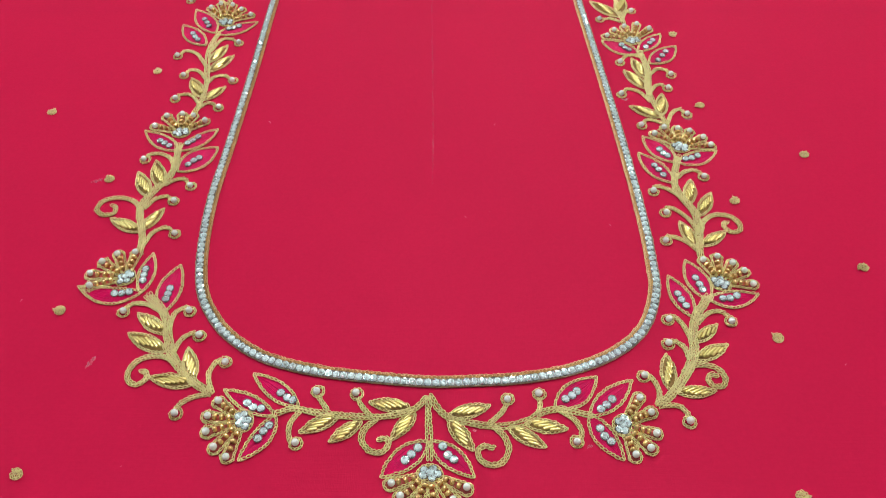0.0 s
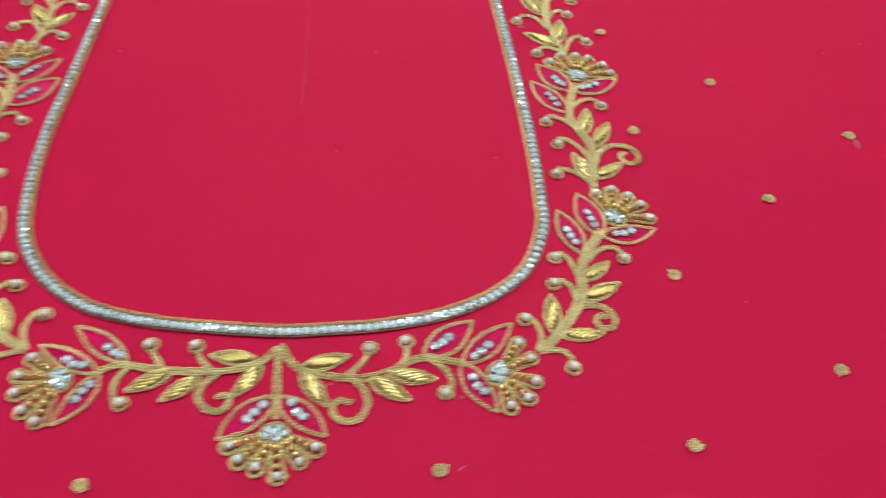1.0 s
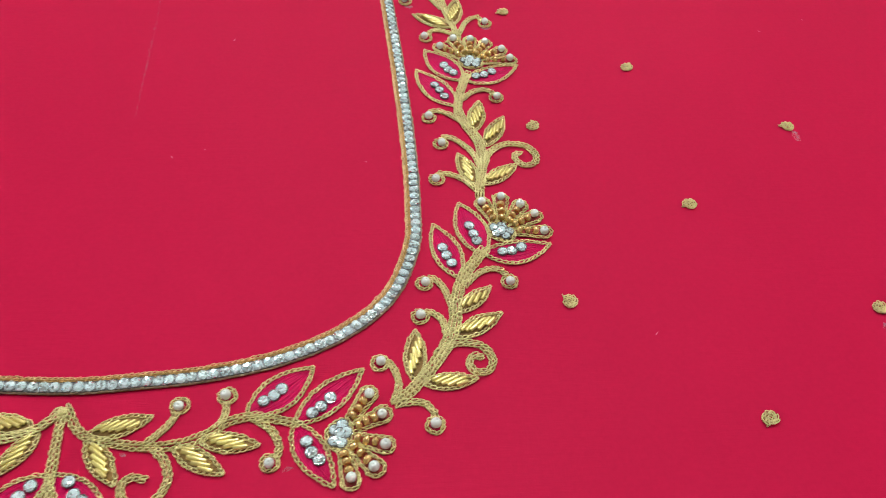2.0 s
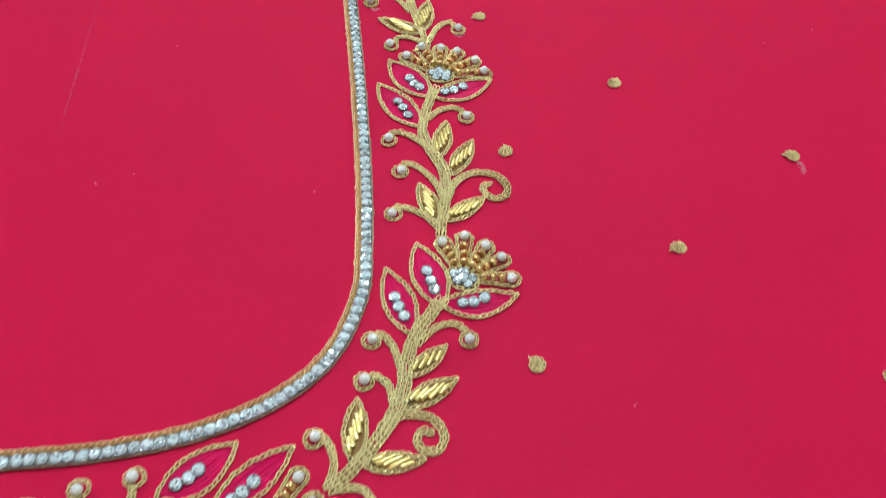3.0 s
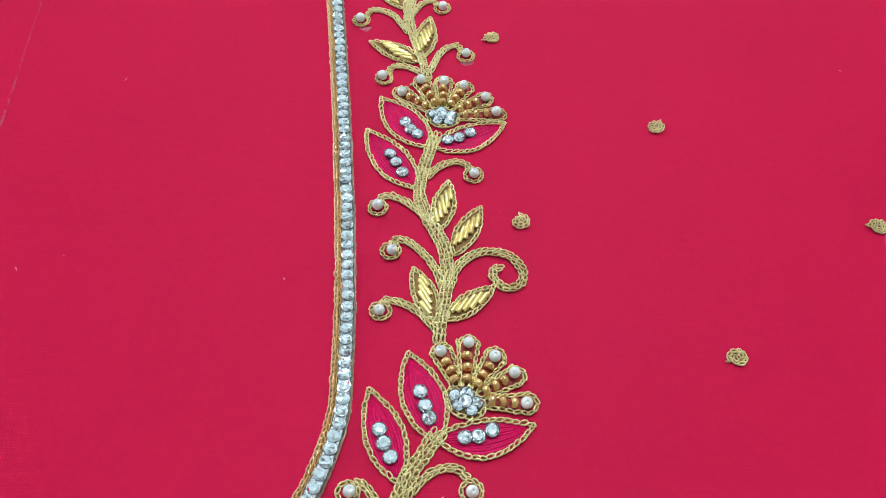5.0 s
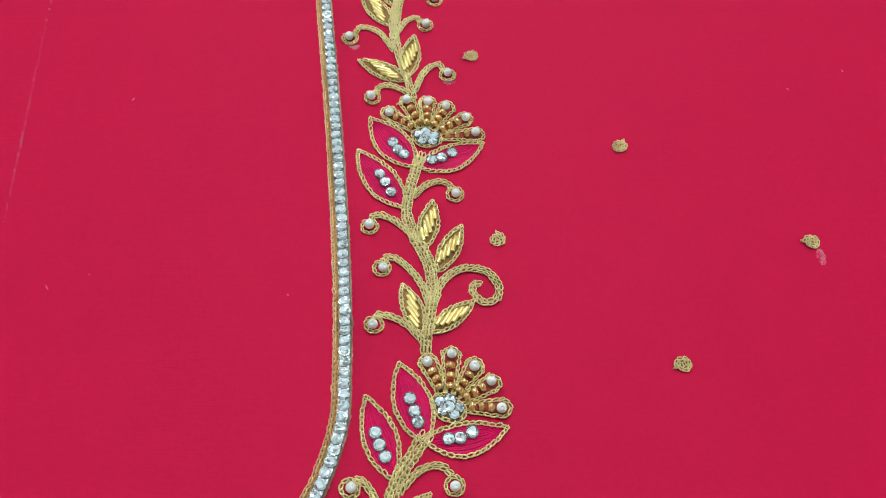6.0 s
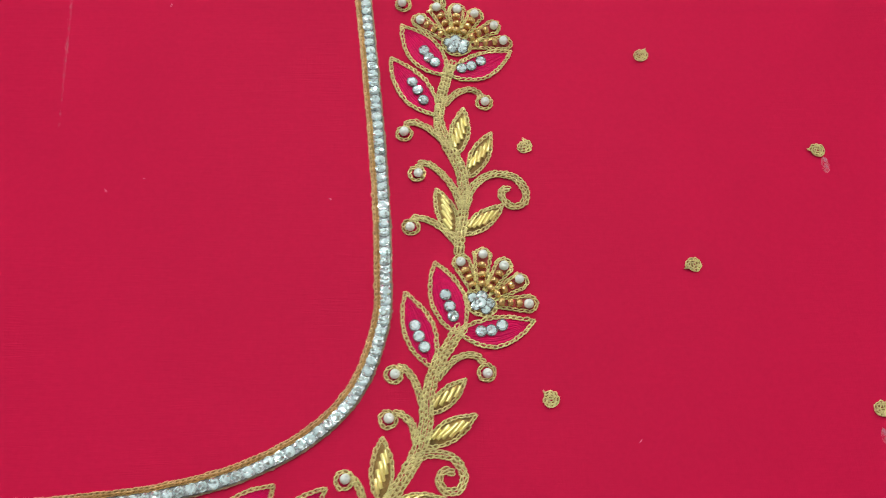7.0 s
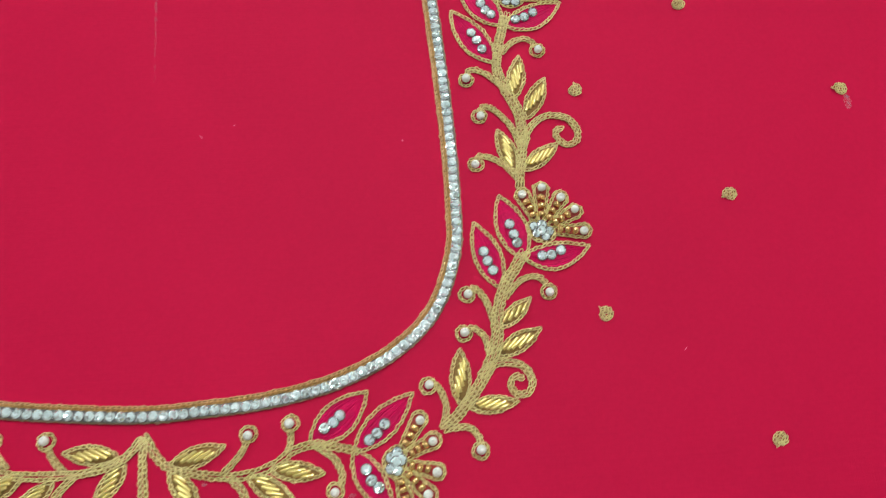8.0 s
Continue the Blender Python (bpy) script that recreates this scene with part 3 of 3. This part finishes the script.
# ---------------------------------------------------------------- the vines, flowers and knots
# the spray below the middle of the neckline
stem([(1.3, 142.3), (1.7, 133.3), (2.1, 125.6), (2.4, 119.7)], 2, 2.3)
flower(2.6, 115.3, [(-9.1, 111.6), (-6, 107.4), (-1.3, 105.3), (4.3, 103.1), (9.6, 107.1), (13.5, 110.4)],
       (1.7, 126, -12, 114.1, 3.8, -4.1, [(-5.1, 119.6), (-3.3, 121.5), (-1.3, 123.8)]),
       (2.4, 126, 15.8, 114.4, 3.9, -3.3, [(6.3, 124.3), (7.9, 121.4), (9.7, 119.9)]))
# the vine from the middle to the first flower
stem([(1.4, 142.7), (6.6, 135.4), (13.6, 132.9), (21.8, 131.6), (28.4, 132), (33.6, 133.9), (37.5, 136.6), (43, 137.8), (48.5, 136.9), (53.3, 135.6)], 2.2, 2.2)
leaf(8, 134.9, 21, 138.9)
leaf(7.9, 133.9, 15.7, 123.2)
bud([(20.6, 132.3), (24.6, 136.3), (26.4, 139.4)], 26.8, 141.4)
scroll([(22.5, 131.3), (25.4, 127.9), (26.5, 123.5), (24.4, 119.3), (20.6, 118.4), (17.8, 120.3), (17.2, 123.1), (19.2, 124.8), (21.9, 124)])
leaf(26.7, 131.3, 38, 124.5)
leaf(32.1, 132.6, 45, 130.9)
bud([(36.2, 135.8), (37.1, 139), (37.1, 141.4)], 37.1, 143.4)
bud([(43, 137.6), (47.2, 134.6), (49.4, 130.7), (49, 127.7)], 47.7, 126.5)
open_leaf(41.8, 138.5, 56.1, 150, 4, -4.8, [(45.4, 141.6), (47.6, 143), (49.2, 144.6)])
flower(62.5, 132.5, [(68.8, 142.3), (72.0, 137.0), (72.4, 129.5), (70.2, 124.3), (64.9, 121.6)],
       (52.7, 135.7, 67.4, 148.9, 3.6, -3.8, [(56.4, 138.1), (58.2, 139.6), (60.2, 141.8)]),
       (52.6, 136, 61.3, 120.6, 3.1, -4, [(55.3, 131.1), (56.4, 128.5), (58.2, 126.6)]))
# the vine between the first and second flowers
stem([(74.4, 139.6), (78.8, 143.1), (84.4, 149.7), (88, 155.8), (90.1, 162.1), (90.7, 167.8), (92.9, 174.7), (96.8, 180.7), (99.7, 184.4)], 2.6, 3)
bud([(74.6, 139.6), (75.8, 144.9), (74.6, 149.2), (72.6, 151.5)], 71.5, 150.5)
bud([(75.8, 139.6), (80.7, 139.7), (83.1, 137.7), (83.7, 135.4)], 83.6, 133.7)
leaf(79.7, 145.2, 80.2, 159.3)
leaf(81.8, 144.6, 93.8, 145.2)
scroll([(84.7, 152.3), (89.4, 155.2), (95.3, 154.6), (98.1, 150.9), (97.1, 147.5), (94.1, 147.1), (92.5, 149.4), (93.7, 151.5), (95.8, 151)])
leaf(89.9, 157.1, 101.6, 163.6)
leaf(91.3, 164.5, 99.7, 171.8)
bud([(87.8, 157.6), (87, 161.9), (85.1, 164.2), (83, 165)], 81.6, 163.4)
bud([(89.7, 165.9), (88.2, 171.4), (86.3, 174.5), (84.3, 175.5)], 83.2, 173.7)
bud([(93.2, 172.6), (98, 176.9), (102, 177.6), (104.2, 175.7)], 104.8, 173.3)
open_leaf(92.1, 175.3, 86.6, 193.3, 3.7, -3.9, [(88.5, 185.2), (89.4, 182.6), (90.6, 179.9)])
flower(104.6, 190.3, [(100.6, 200.6), (105.7, 202.1), (110.7, 199.4), (114.2, 195.3), (116.0, 189.7)],
       (99.3, 182.7, 94, 200.8, 4.3, -4.3, [(96.1, 192.6), (97, 189.7), (97.7, 187.3)]),
       (99.1, 183.4, 117, 185.4, 2.4, -5.2, [(104.2, 183.2), (106.6, 183.4), (109.3, 184.6)]))
# the vine between the second and third flowers
stem([(100, 202.9), (100.5, 208.2), (101.6, 213.2), (102.3, 219.9), (101.5, 226.7), (98.4, 233.8), (96.8, 240.3), (98.1, 247.7), (99.8, 253.6), (101, 257.9)], 2.4, 2.6)
bud([(99.6, 205.8), (96.2, 210.1), (92.3, 212.4), (89.7, 212.9)], 88.6, 210.5)
leaf(99.7, 207.9, 95.3, 220.5)
leaf(101.7, 208.1, 111.6, 215.6)
bud([(101.3, 215.4), (99.3, 221.4), (95.4, 226.4), (92, 228)], 90.6, 225.0)
scroll([(102.4, 215.4), (104.7, 221), (109.6, 224.3), (115.1, 223.4), (117.8, 219.6), (117, 216.1), (113.9, 215.4), (111.7, 218.2), (112.4, 220.1), (113.7, 219.8)])
leaf(103.9, 223.9, 110.1, 236.1)
leaf(101, 230.3, 103.4, 243.5)
bud([(99.7, 231.8), (95, 237.1), (91.2, 239.5), (88.8, 239.6)], 87.8, 236.5)
bud([(98.8, 245), (101.7, 248.1), (105.6, 249.3), (107.9, 248.1)], 109.1, 245.3)
open_leaf(96.8, 241.9, 85.1, 259.2, 4.7, -3.7, [(90.4, 251.8), (91.8, 249.3), (93.1, 246.3)])
flower(102.8, 263.1, [(93.3, 271.1), (98.1, 274.6), (103.4, 274.4), (108.4, 272.7), (112.9, 268.7), (115.7, 263.7)],
       (99.5, 254.1, 88.3, 269.5, 4.7, -4.3, [(94, 261.6), (95.2, 259.3), (96.7, 257.8)]),
       (100.5, 253.9, 117.2, 260.9, 3.1, -4.8, [(103.8, 255.8), (106.4, 256.5), (109, 258)]))
# the vine between the third and fourth flowers
stem([(99.8, 276.3), (98.3, 282.8), (96, 293), (95, 303.8), (96.4, 312.2)], 2.2, 2.2)
bud([(98.7, 277.9), (94.3, 280.4), (91.2, 280.4)], 88.9, 276.5)
bud([(100.3, 278.7), (103.1, 285.3), (106.9, 287.9)], 109.3, 284.0)
leaf(98.1, 282.3, 85.5, 289.6)
leaf(98, 283.1, 100.6, 298.1)
bud([(95, 293), (91.1, 299.7), (86.1, 301.8)], 82.9, 297.6)
bud([(95.7, 299.1), (98.5, 303.8), (101.4, 305.2)], 104, 302.3)
stem([(94.9, 296), (95.9, 304.9), (97, 317.4), (95.4, 329.6)], 2.2, 2.6)
leaf(94.8, 302, 86.2, 315.2)
leaf(95.7, 309.8, 91, 324.3)
bud([(97.2, 311.9), (101.5, 316.6), (105.3, 315.8)], 107.1, 311.9)
bud([(94.9, 326.1), (91.4, 327.3), (88.1, 326)], 85.2, 321.2)
open_leaf(98.8, 320.9, 112.8, 334.3, 4.3, -5.4, [(103, 323.3), (105.4, 326.9), (107.5, 330)])
flower(93.4, 338.8, [(81.1, 341.8), (85.4, 346.5), (90.7, 349.4), (96.9, 351.4), (102.1, 347.6)],
       (95, 330.5, 107.2, 344.3, 3.4, -4.2, [(98.8, 333.5), (101.1, 336.7), (102.8, 339)]),
       (94.7, 328.3, 78.7, 338.5, 5.1, -4.4, [(87.6, 335.2), (88.9, 332.9), (90.5, 331.2)]))
stem([(91.2, 352.7), (89.6, 365.9), (89.5, 381.4), (90.8, 394.8)], 2.2, 2.2)
bud([(90.6, 356.1), (93, 362.5)], 96.1, 363.6)
bud([(89.6, 354.6), (84.9, 357)], 79.7, 356.1)
leaf(89.5, 358.5, 76.5, 371.9)
leaf(90, 360.5, 92.7, 377.7)
# the other half: the vine from the middle to the first flower
stem([(1.2, 142), (-2.6, 137.8), (-8.8, 135.1), (-17.7, 134.3), (-26.6, 134.8), (-33.9, 135.8), (-41.2, 137.1), (-46.4, 135.2)], 2.2, 2.2)
leaf(-4.4, 137.8, -17.2, 139.7)
leaf(-2.6, 136.2, -9.7, 126.5)
bud([(-16.8, 135), (-19.8, 138.4), (-21.1, 141.1)], -21.6, 142.7)
scroll([(-14.9, 133.6), (-18.2, 129.9), (-18.8, 126), (-15.9, 122.6), (-12.5, 122.2), (-10.4, 125.1), (-11.5, 126.9), (-13.9, 126.3)])
leaf(-19.3, 132.9, -28.7, 125.5)
leaf(-26.6, 134.8, -38.4, 128.7)
bud([(-30.4, 136.6), (-32.5, 139.5), (-33.8, 141.6)], -34.3, 143.5)
bud([(-39.3, 136.1), (-41.6, 132), (-41.6, 127.7), (-40.6, 125.3)], -39, 124.7)
open_leaf(-39.9, 137.8, -55.9, 149.9, 3.2, -3.4, [(-46.1, 142.8), (-43.9, 141), (-41.9, 140.1)])
flower(-56.6, 132.6, [(-65.4, 139), (-68, 133.8), (-67.0, 128.3), (-63.8, 122.8), (-59.3, 119.9)],
       (-47.2, 134.6, -64.6, 143.7, 3.1, -2.9, [(-56.4, 138.9), (-54.3, 137.3), (-51.6, 136.9)]),
       (-46.8, 134.6, -55.7, 118.9, 4.3, -2.1, [(-48.2, 130.9), (-49.6, 128.9), (-51, 126.3)]))
# the other half: between the first and second flowers
stem([(-68.4, 142.2), (-74.7, 146.2), (-80, 151.1), (-84.4, 156.7), (-87.4, 163.5), (-89.6, 170.7), (-93, 176.8), (-99, 182.5)], 2.6, 3)
bud([(-68.6, 142.6), (-70.8, 149), (-70, 153.2), (-68.1, 155.5)], -66.2, 154.5)
bud([(-69.8, 142.2), (-74.8, 140.6), (-77.6, 138.5), (-78.9, 136.4)], -78.3, 134.7)
leaf(-75.7, 146.8, -79.7, 159.9)
leaf(-75.5, 145.7, -89.9, 148.2)
scroll([(-82, 154), (-88.2, 156.6), (-94.5, 155.4), (-97.5, 150.9), (-96.4, 146.6), (-93.5, 145.5), (-91.1, 147.7), (-91.8, 150.3), (-93.6, 150.3)])
leaf(-87.3, 158.5, -101.4, 165.7)
leaf(-89.1, 165.9, -100.3, 174.2)
bud([(-84.6, 157.1), (-83.3, 162.7), (-81.2, 165.3), (-78.9, 166.5)], -77.0, 164.9)
bud([(-88.2, 167.1), (-87.8, 173.8), (-86, 176.3), (-84.2, 177.4)], -82.5, 175.3)
bud([(-92.1, 174.8), (-97.9, 178.2), (-102.8, 178.6), (-105.4, 176.6)], -105.7, 174.7)
open_leaf(-91.6, 175, -90.4, 196.3, 5.3, -3.5, [(-91.7, 185.5), (-91.9, 183), (-92.2, 180.7)])
flower(-108.9, 190.3, [(-120.7, 186.1), (-121.9, 191.6), (-118.9, 197.1), (-114.4, 201.2), (-108.1, 201.9)],
       (-101.7, 183.7, -101.7, 201.9, 3.3, -2.9, [(-102.6, 194.4), (-102.6, 191.7), (-102.5, 189.1)]),
       (-101.4, 184.2, -124.6, 186, 6.9, -0.7, [(-111, 183), (-108.4, 183), (-106, 183.8)]))
# the other half: between the second and third flowers
stem([(-107.1, 202.7), (-107.9, 210), (-110.8, 218.8), (-112.4, 226.3), (-109.9, 234.2), (-105.3, 243.3), (-104.6, 252.3), (-106, 262.7)], 2.4, 2.6)
bud([(-106.8, 205.8), (-104.6, 212.4), (-101.4, 215), (-98.8, 214.8)], -96.0, 211.8)
leaf(-109.3, 213.8, -103.3, 224.9)
leaf(-109.5, 212.9, -122.3, 219.5)
scroll([(-110.7, 219.4), (-114.6, 227.9), (-121.4, 230.9), (-127.6, 229.3), (-129.2, 224.6), (-126.1, 221.6), (-122.4, 222.3), (-122.1, 225.3), (-124.1, 227.1)])
bud([(-110.9, 225.4), (-107.9, 230.4), (-103.8, 232)], -100.5, 229.3)
leaf(-111.1, 231.6, -118.2, 245.4)
leaf(-107.4, 236.8, -112.7, 252.2)
bud([(-106, 238.4), (-102.6, 241.3), (-99, 241.7)], -95.4, 237.6)
bud([(-103.9, 246.3), (-107.2, 253.7), (-111.9, 256.7), (-116.3, 256.3)], -117.5, 252.9)
open_leaf(-102.6, 246.3, -89.1, 260.8, 6, -5.4, [(-99.2, 250.2), (-97.4, 252.6), (-95.6, 254.3)])
flower(-106.5, 270.1, [(-118.3, 273.5), (-114.7, 279.9), (-108.5, 281.2), (-103.4, 280.8), (-97.8, 277.1)],
       (-105.1, 258.9, -121.7, 270.8, 4.2, -3.3, [(-114.1, 264.6), (-111.9, 263.2), (-109.6, 261.5)]),
       (-104.7, 258.9, -91.3, 272.3, 3.2, -4.2, [(-102.2, 263.3), (-100.4, 264.8), (-98.6, 267.3)]))
# the other half: between the third and fourth flowers
stem([(-104, 280.3), (-102.4, 290), (-102.4, 302.8), (-104.9, 317.5), (-106.2, 330.7), (-104.3, 343.2)], 2.2, 2.4)
bud([(-102.8, 286.1), (-99.8, 289.6), (-97.1, 289.6)], -93.8, 286.5)
bud([(-102.7, 289.2), (-107.8, 295.5), (-112.8, 295.4)], -114.1, 292.4)
leaf(-101.5, 292, -93.5, 301.3)
leaf(-102.7, 293.9, -109.8, 307.3)
bud([(-102.4, 303.6), (-99.8, 308.6), (-95.3, 309.5)], -90.8, 305.8)
bud([(-102.8, 306.1), (-107.8, 312.8), (-112.1, 313.6)], -113.9, 309.4)
leaf(-103.3, 312.4, -94.1, 324.6)
leaf(-104.5, 319.7, -98.3, 332.6)
bud([(-104.9, 316.2), (-111.6, 326.2), (-117.4, 328.4)], -119.9, 324)
bud([(-105.2, 328.5), (-102.1, 337.2), (-97.4, 338.1)], -93.3, 334.6)
open_leaf(-108.8, 333, -122.8, 349.2, 4.9, -4, [(-116.8, 342.4), (-115.1, 339.6), (-113.3, 337.3)])
flower(-102.5, 352, [(-112.2, 363.6), (-107.8, 367.2), (-101.7, 366.2), (-96.6, 362.7), (-91.6, 357.8)],
       (-106.2, 343.2, -119.2, 362.4, 4.7, -4.9, [(-113.5, 354.4), (-111.8, 351.5), (-110.2, 348.6)]),
       (-104.9, 342.2, -87.2, 352.4, 3.1, -4.8, [(-100.1, 346.3), (-97.9, 347.3), (-95.6, 348.8)]))
stem([(-103.8, 369.2), (-104, 381.1), (-104.8, 395.8)], 2.2, 2.2)
bud([(-104.4, 367.6), (-112.5, 374.2), (-119.7, 374.7)], -123.8, 370.6)
# scattered knots
dot(113.4, 344.4)
dot(116.3, 290.6)
dot(118.5, 232.1)
dot(152.8, 259.3)
dot(158.2, 198.3)
dot(119.2, 166.4)
dot(112.4, 109.7)
dot(-126.9, 312.6)
dot(-165.9, 283.1)
dot(-129.2, 241.4)
dot(-128.2, 175.1)
dot(-121.8, 113.4)
dot(196.4, 229.2)
dot(159.7, 131.8)
dot(197.6, 161.3)
dot(-44, 102.2)
dot(45.1, 104.1)

# ---------------------------------------------------------------- chalk marks, the crease line and lint on the cloth
def mark(name, pts, wide, mat, label, category, group=""):
    """A thin soft-edged streak lying on the cloth."""
    p = curve(pts, 0.6)
    n, s = normals(p), np.linspace(0, 1, len(p))
    half = wide / 2 * np.sin(np.pi * (0.04 + 0.92 * s)) ** 0.5 * (1 + 0.25 * np.sin(s * 17))
    x, y = pts[0]
    bm = bmesh.new()
    rows = [[bm.verts.new(((q[0] + m[0] * h * o - x) / 1000, (q[1] + m[1] * h * o - y) / 1000, z)) for o, z in ((-1, 0.00006), (0, 0.00012), (1, 0.00006))]
            for q, m, h in zip(p, n, half)]
    for a, b in zip(rows, rows[1:]):
        for i in range(2):
            bm.faces.new((a[i], b[i], b[i + 1], a[i + 1]))
    ob = part(name, bm, mat)
    ob.location = (x / 1000, y / 1000, BASE)
    return tagged(ob, label, category, group)


# pale tone drawn along the cloth's centre crease
mark("crease_line", [(-3.3, 395), (-2.0, 345), (-0.7, 303.9), (0.7, 238.6)], 0.7, CREASE, "faint pale line down the cloth along its centre crease", "chalk mark", "chalk marks")
mark("chalk_smudge", [(197.8, 227.5), (197.9, 225.2), (197.7, 222.9)], 2.2, SMUDGE, "small rubbed pink chalk smudge on the cloth", "chalk mark", "chalk marks")
mark("chalk_smudge", [(196.8, 156.7), (196.8, 154.9), (196.4, 153.1)], 1.6, SMUDGE, "small rubbed pink chalk smudge on the cloth", "chalk mark", "chalk marks")
mark("chalk_smudge", [(-112.4, 151.8), (-111.2, 154.1), (-110.3, 156.4)], 1.6, SMUDGE, "small rubbed pink chalk smudge on the cloth", "chalk mark", "chalk marks")
mark("chalk_smudge", [(-136.2, 239.7), (-133.8, 240.7), (-131.8, 241.7)], 1.5, SMUDGE, "small rubbed pink chalk smudge on the cloth", "chalk mark", "chalk marks")
mark("chalk_smudge", [(15.5, 130.4), (16.3, 130.2), (16.9, 130)], 0.9, SMUDGE, "small rubbed pink chalk smudge on the cloth", "chalk mark", "chalk marks")
mark("chalk_smudge", [(82.6, 295.2), (84.2, 294.6), (85.7, 295.3)], 1.5, SMUDGE, "small rubbed pink chalk smudge on the cloth", "chalk mark", "chalk marks")
mark("chalk_smudge", [(107.9, 282.3), (109.7, 281.6), (111.4, 282.4)], 1.7, SMUDGE, "small rubbed pink chalk smudge on the cloth", "chalk mark", "chalk marks")
mark("chalk_smudge", [(50.4, 124.6), (51.3, 125.1), (52.6, 125.4)], 1.0, SMUDGE, "small rubbed pink chalk smudge on the cloth", "chalk mark", "chalk marks")
mark("lint", [(49.7, 103.7), (51, 104.8), (52.2, 105.5)], 0.18, LINT, "tiny white lint fibre on the cloth", "lint", "lint specks")
mark("lint", [(-70.7, 278.4), (-70.03, 277.7), (-69.6, 276.9)], 0.15, LINT, "tiny white lint fibre on the cloth", "lint", "lint specks")
mark("lint", [(-91.2, 116.6), (-90.83, 116.8), (-90.7, 116.9)], 0.15, LINT, "tiny white lint fibre on the cloth", "lint", "lint specks")
mark("lint", [(-143.6, 179.4), (-143.28, 179.95), (-143.2, 180.4)], 0.15, LINT, "tiny white lint fibre on the cloth", "lint", "lint specks")
mark("lint", [(68.5, 219), (68.82, 218.75), (68.9, 218.4)], 0.15, LINT, "tiny white lint fibre on the cloth", "lint", "lint specks")
mark("lint", [(26.1, 276.8), (26.42, 277.4), (26.5, 277.9)], 0.15, LINT, "tiny white lint fibre on the cloth", "lint", "lint specks")
mark("lint", [(202.6, 278), (203.02, 277.8), (203.2, 277.5)], 0.15, LINT, "tiny white lint fibre on the cloth", "lint", "lint specks")
mark("lint", [(22.6, 225.3), (22.87, 225.5), (22.9, 225.6)], 0.15, LINT, "tiny white lint fibre on the cloth", "lint", "lint specks")
mark("lint", [(13.4, 222.9), (13.82, 222.4), (14, 221.8)], 0.15, LINT, "tiny white lint fibre on the cloth", "lint", "lint specks")
mark("lint", [(138.7, 155.8), (139.22, 156.25), (139.5, 156.6)], 0.15, LINT, "tiny white lint fibre on the cloth", "lint", "lint specks")
mark("lint", [(220.1, 284.5), (220.37, 284.05), (220.4, 283.5)], 0.15, LINT, "tiny white lint fibre on the cloth", "lint", "lint specks")
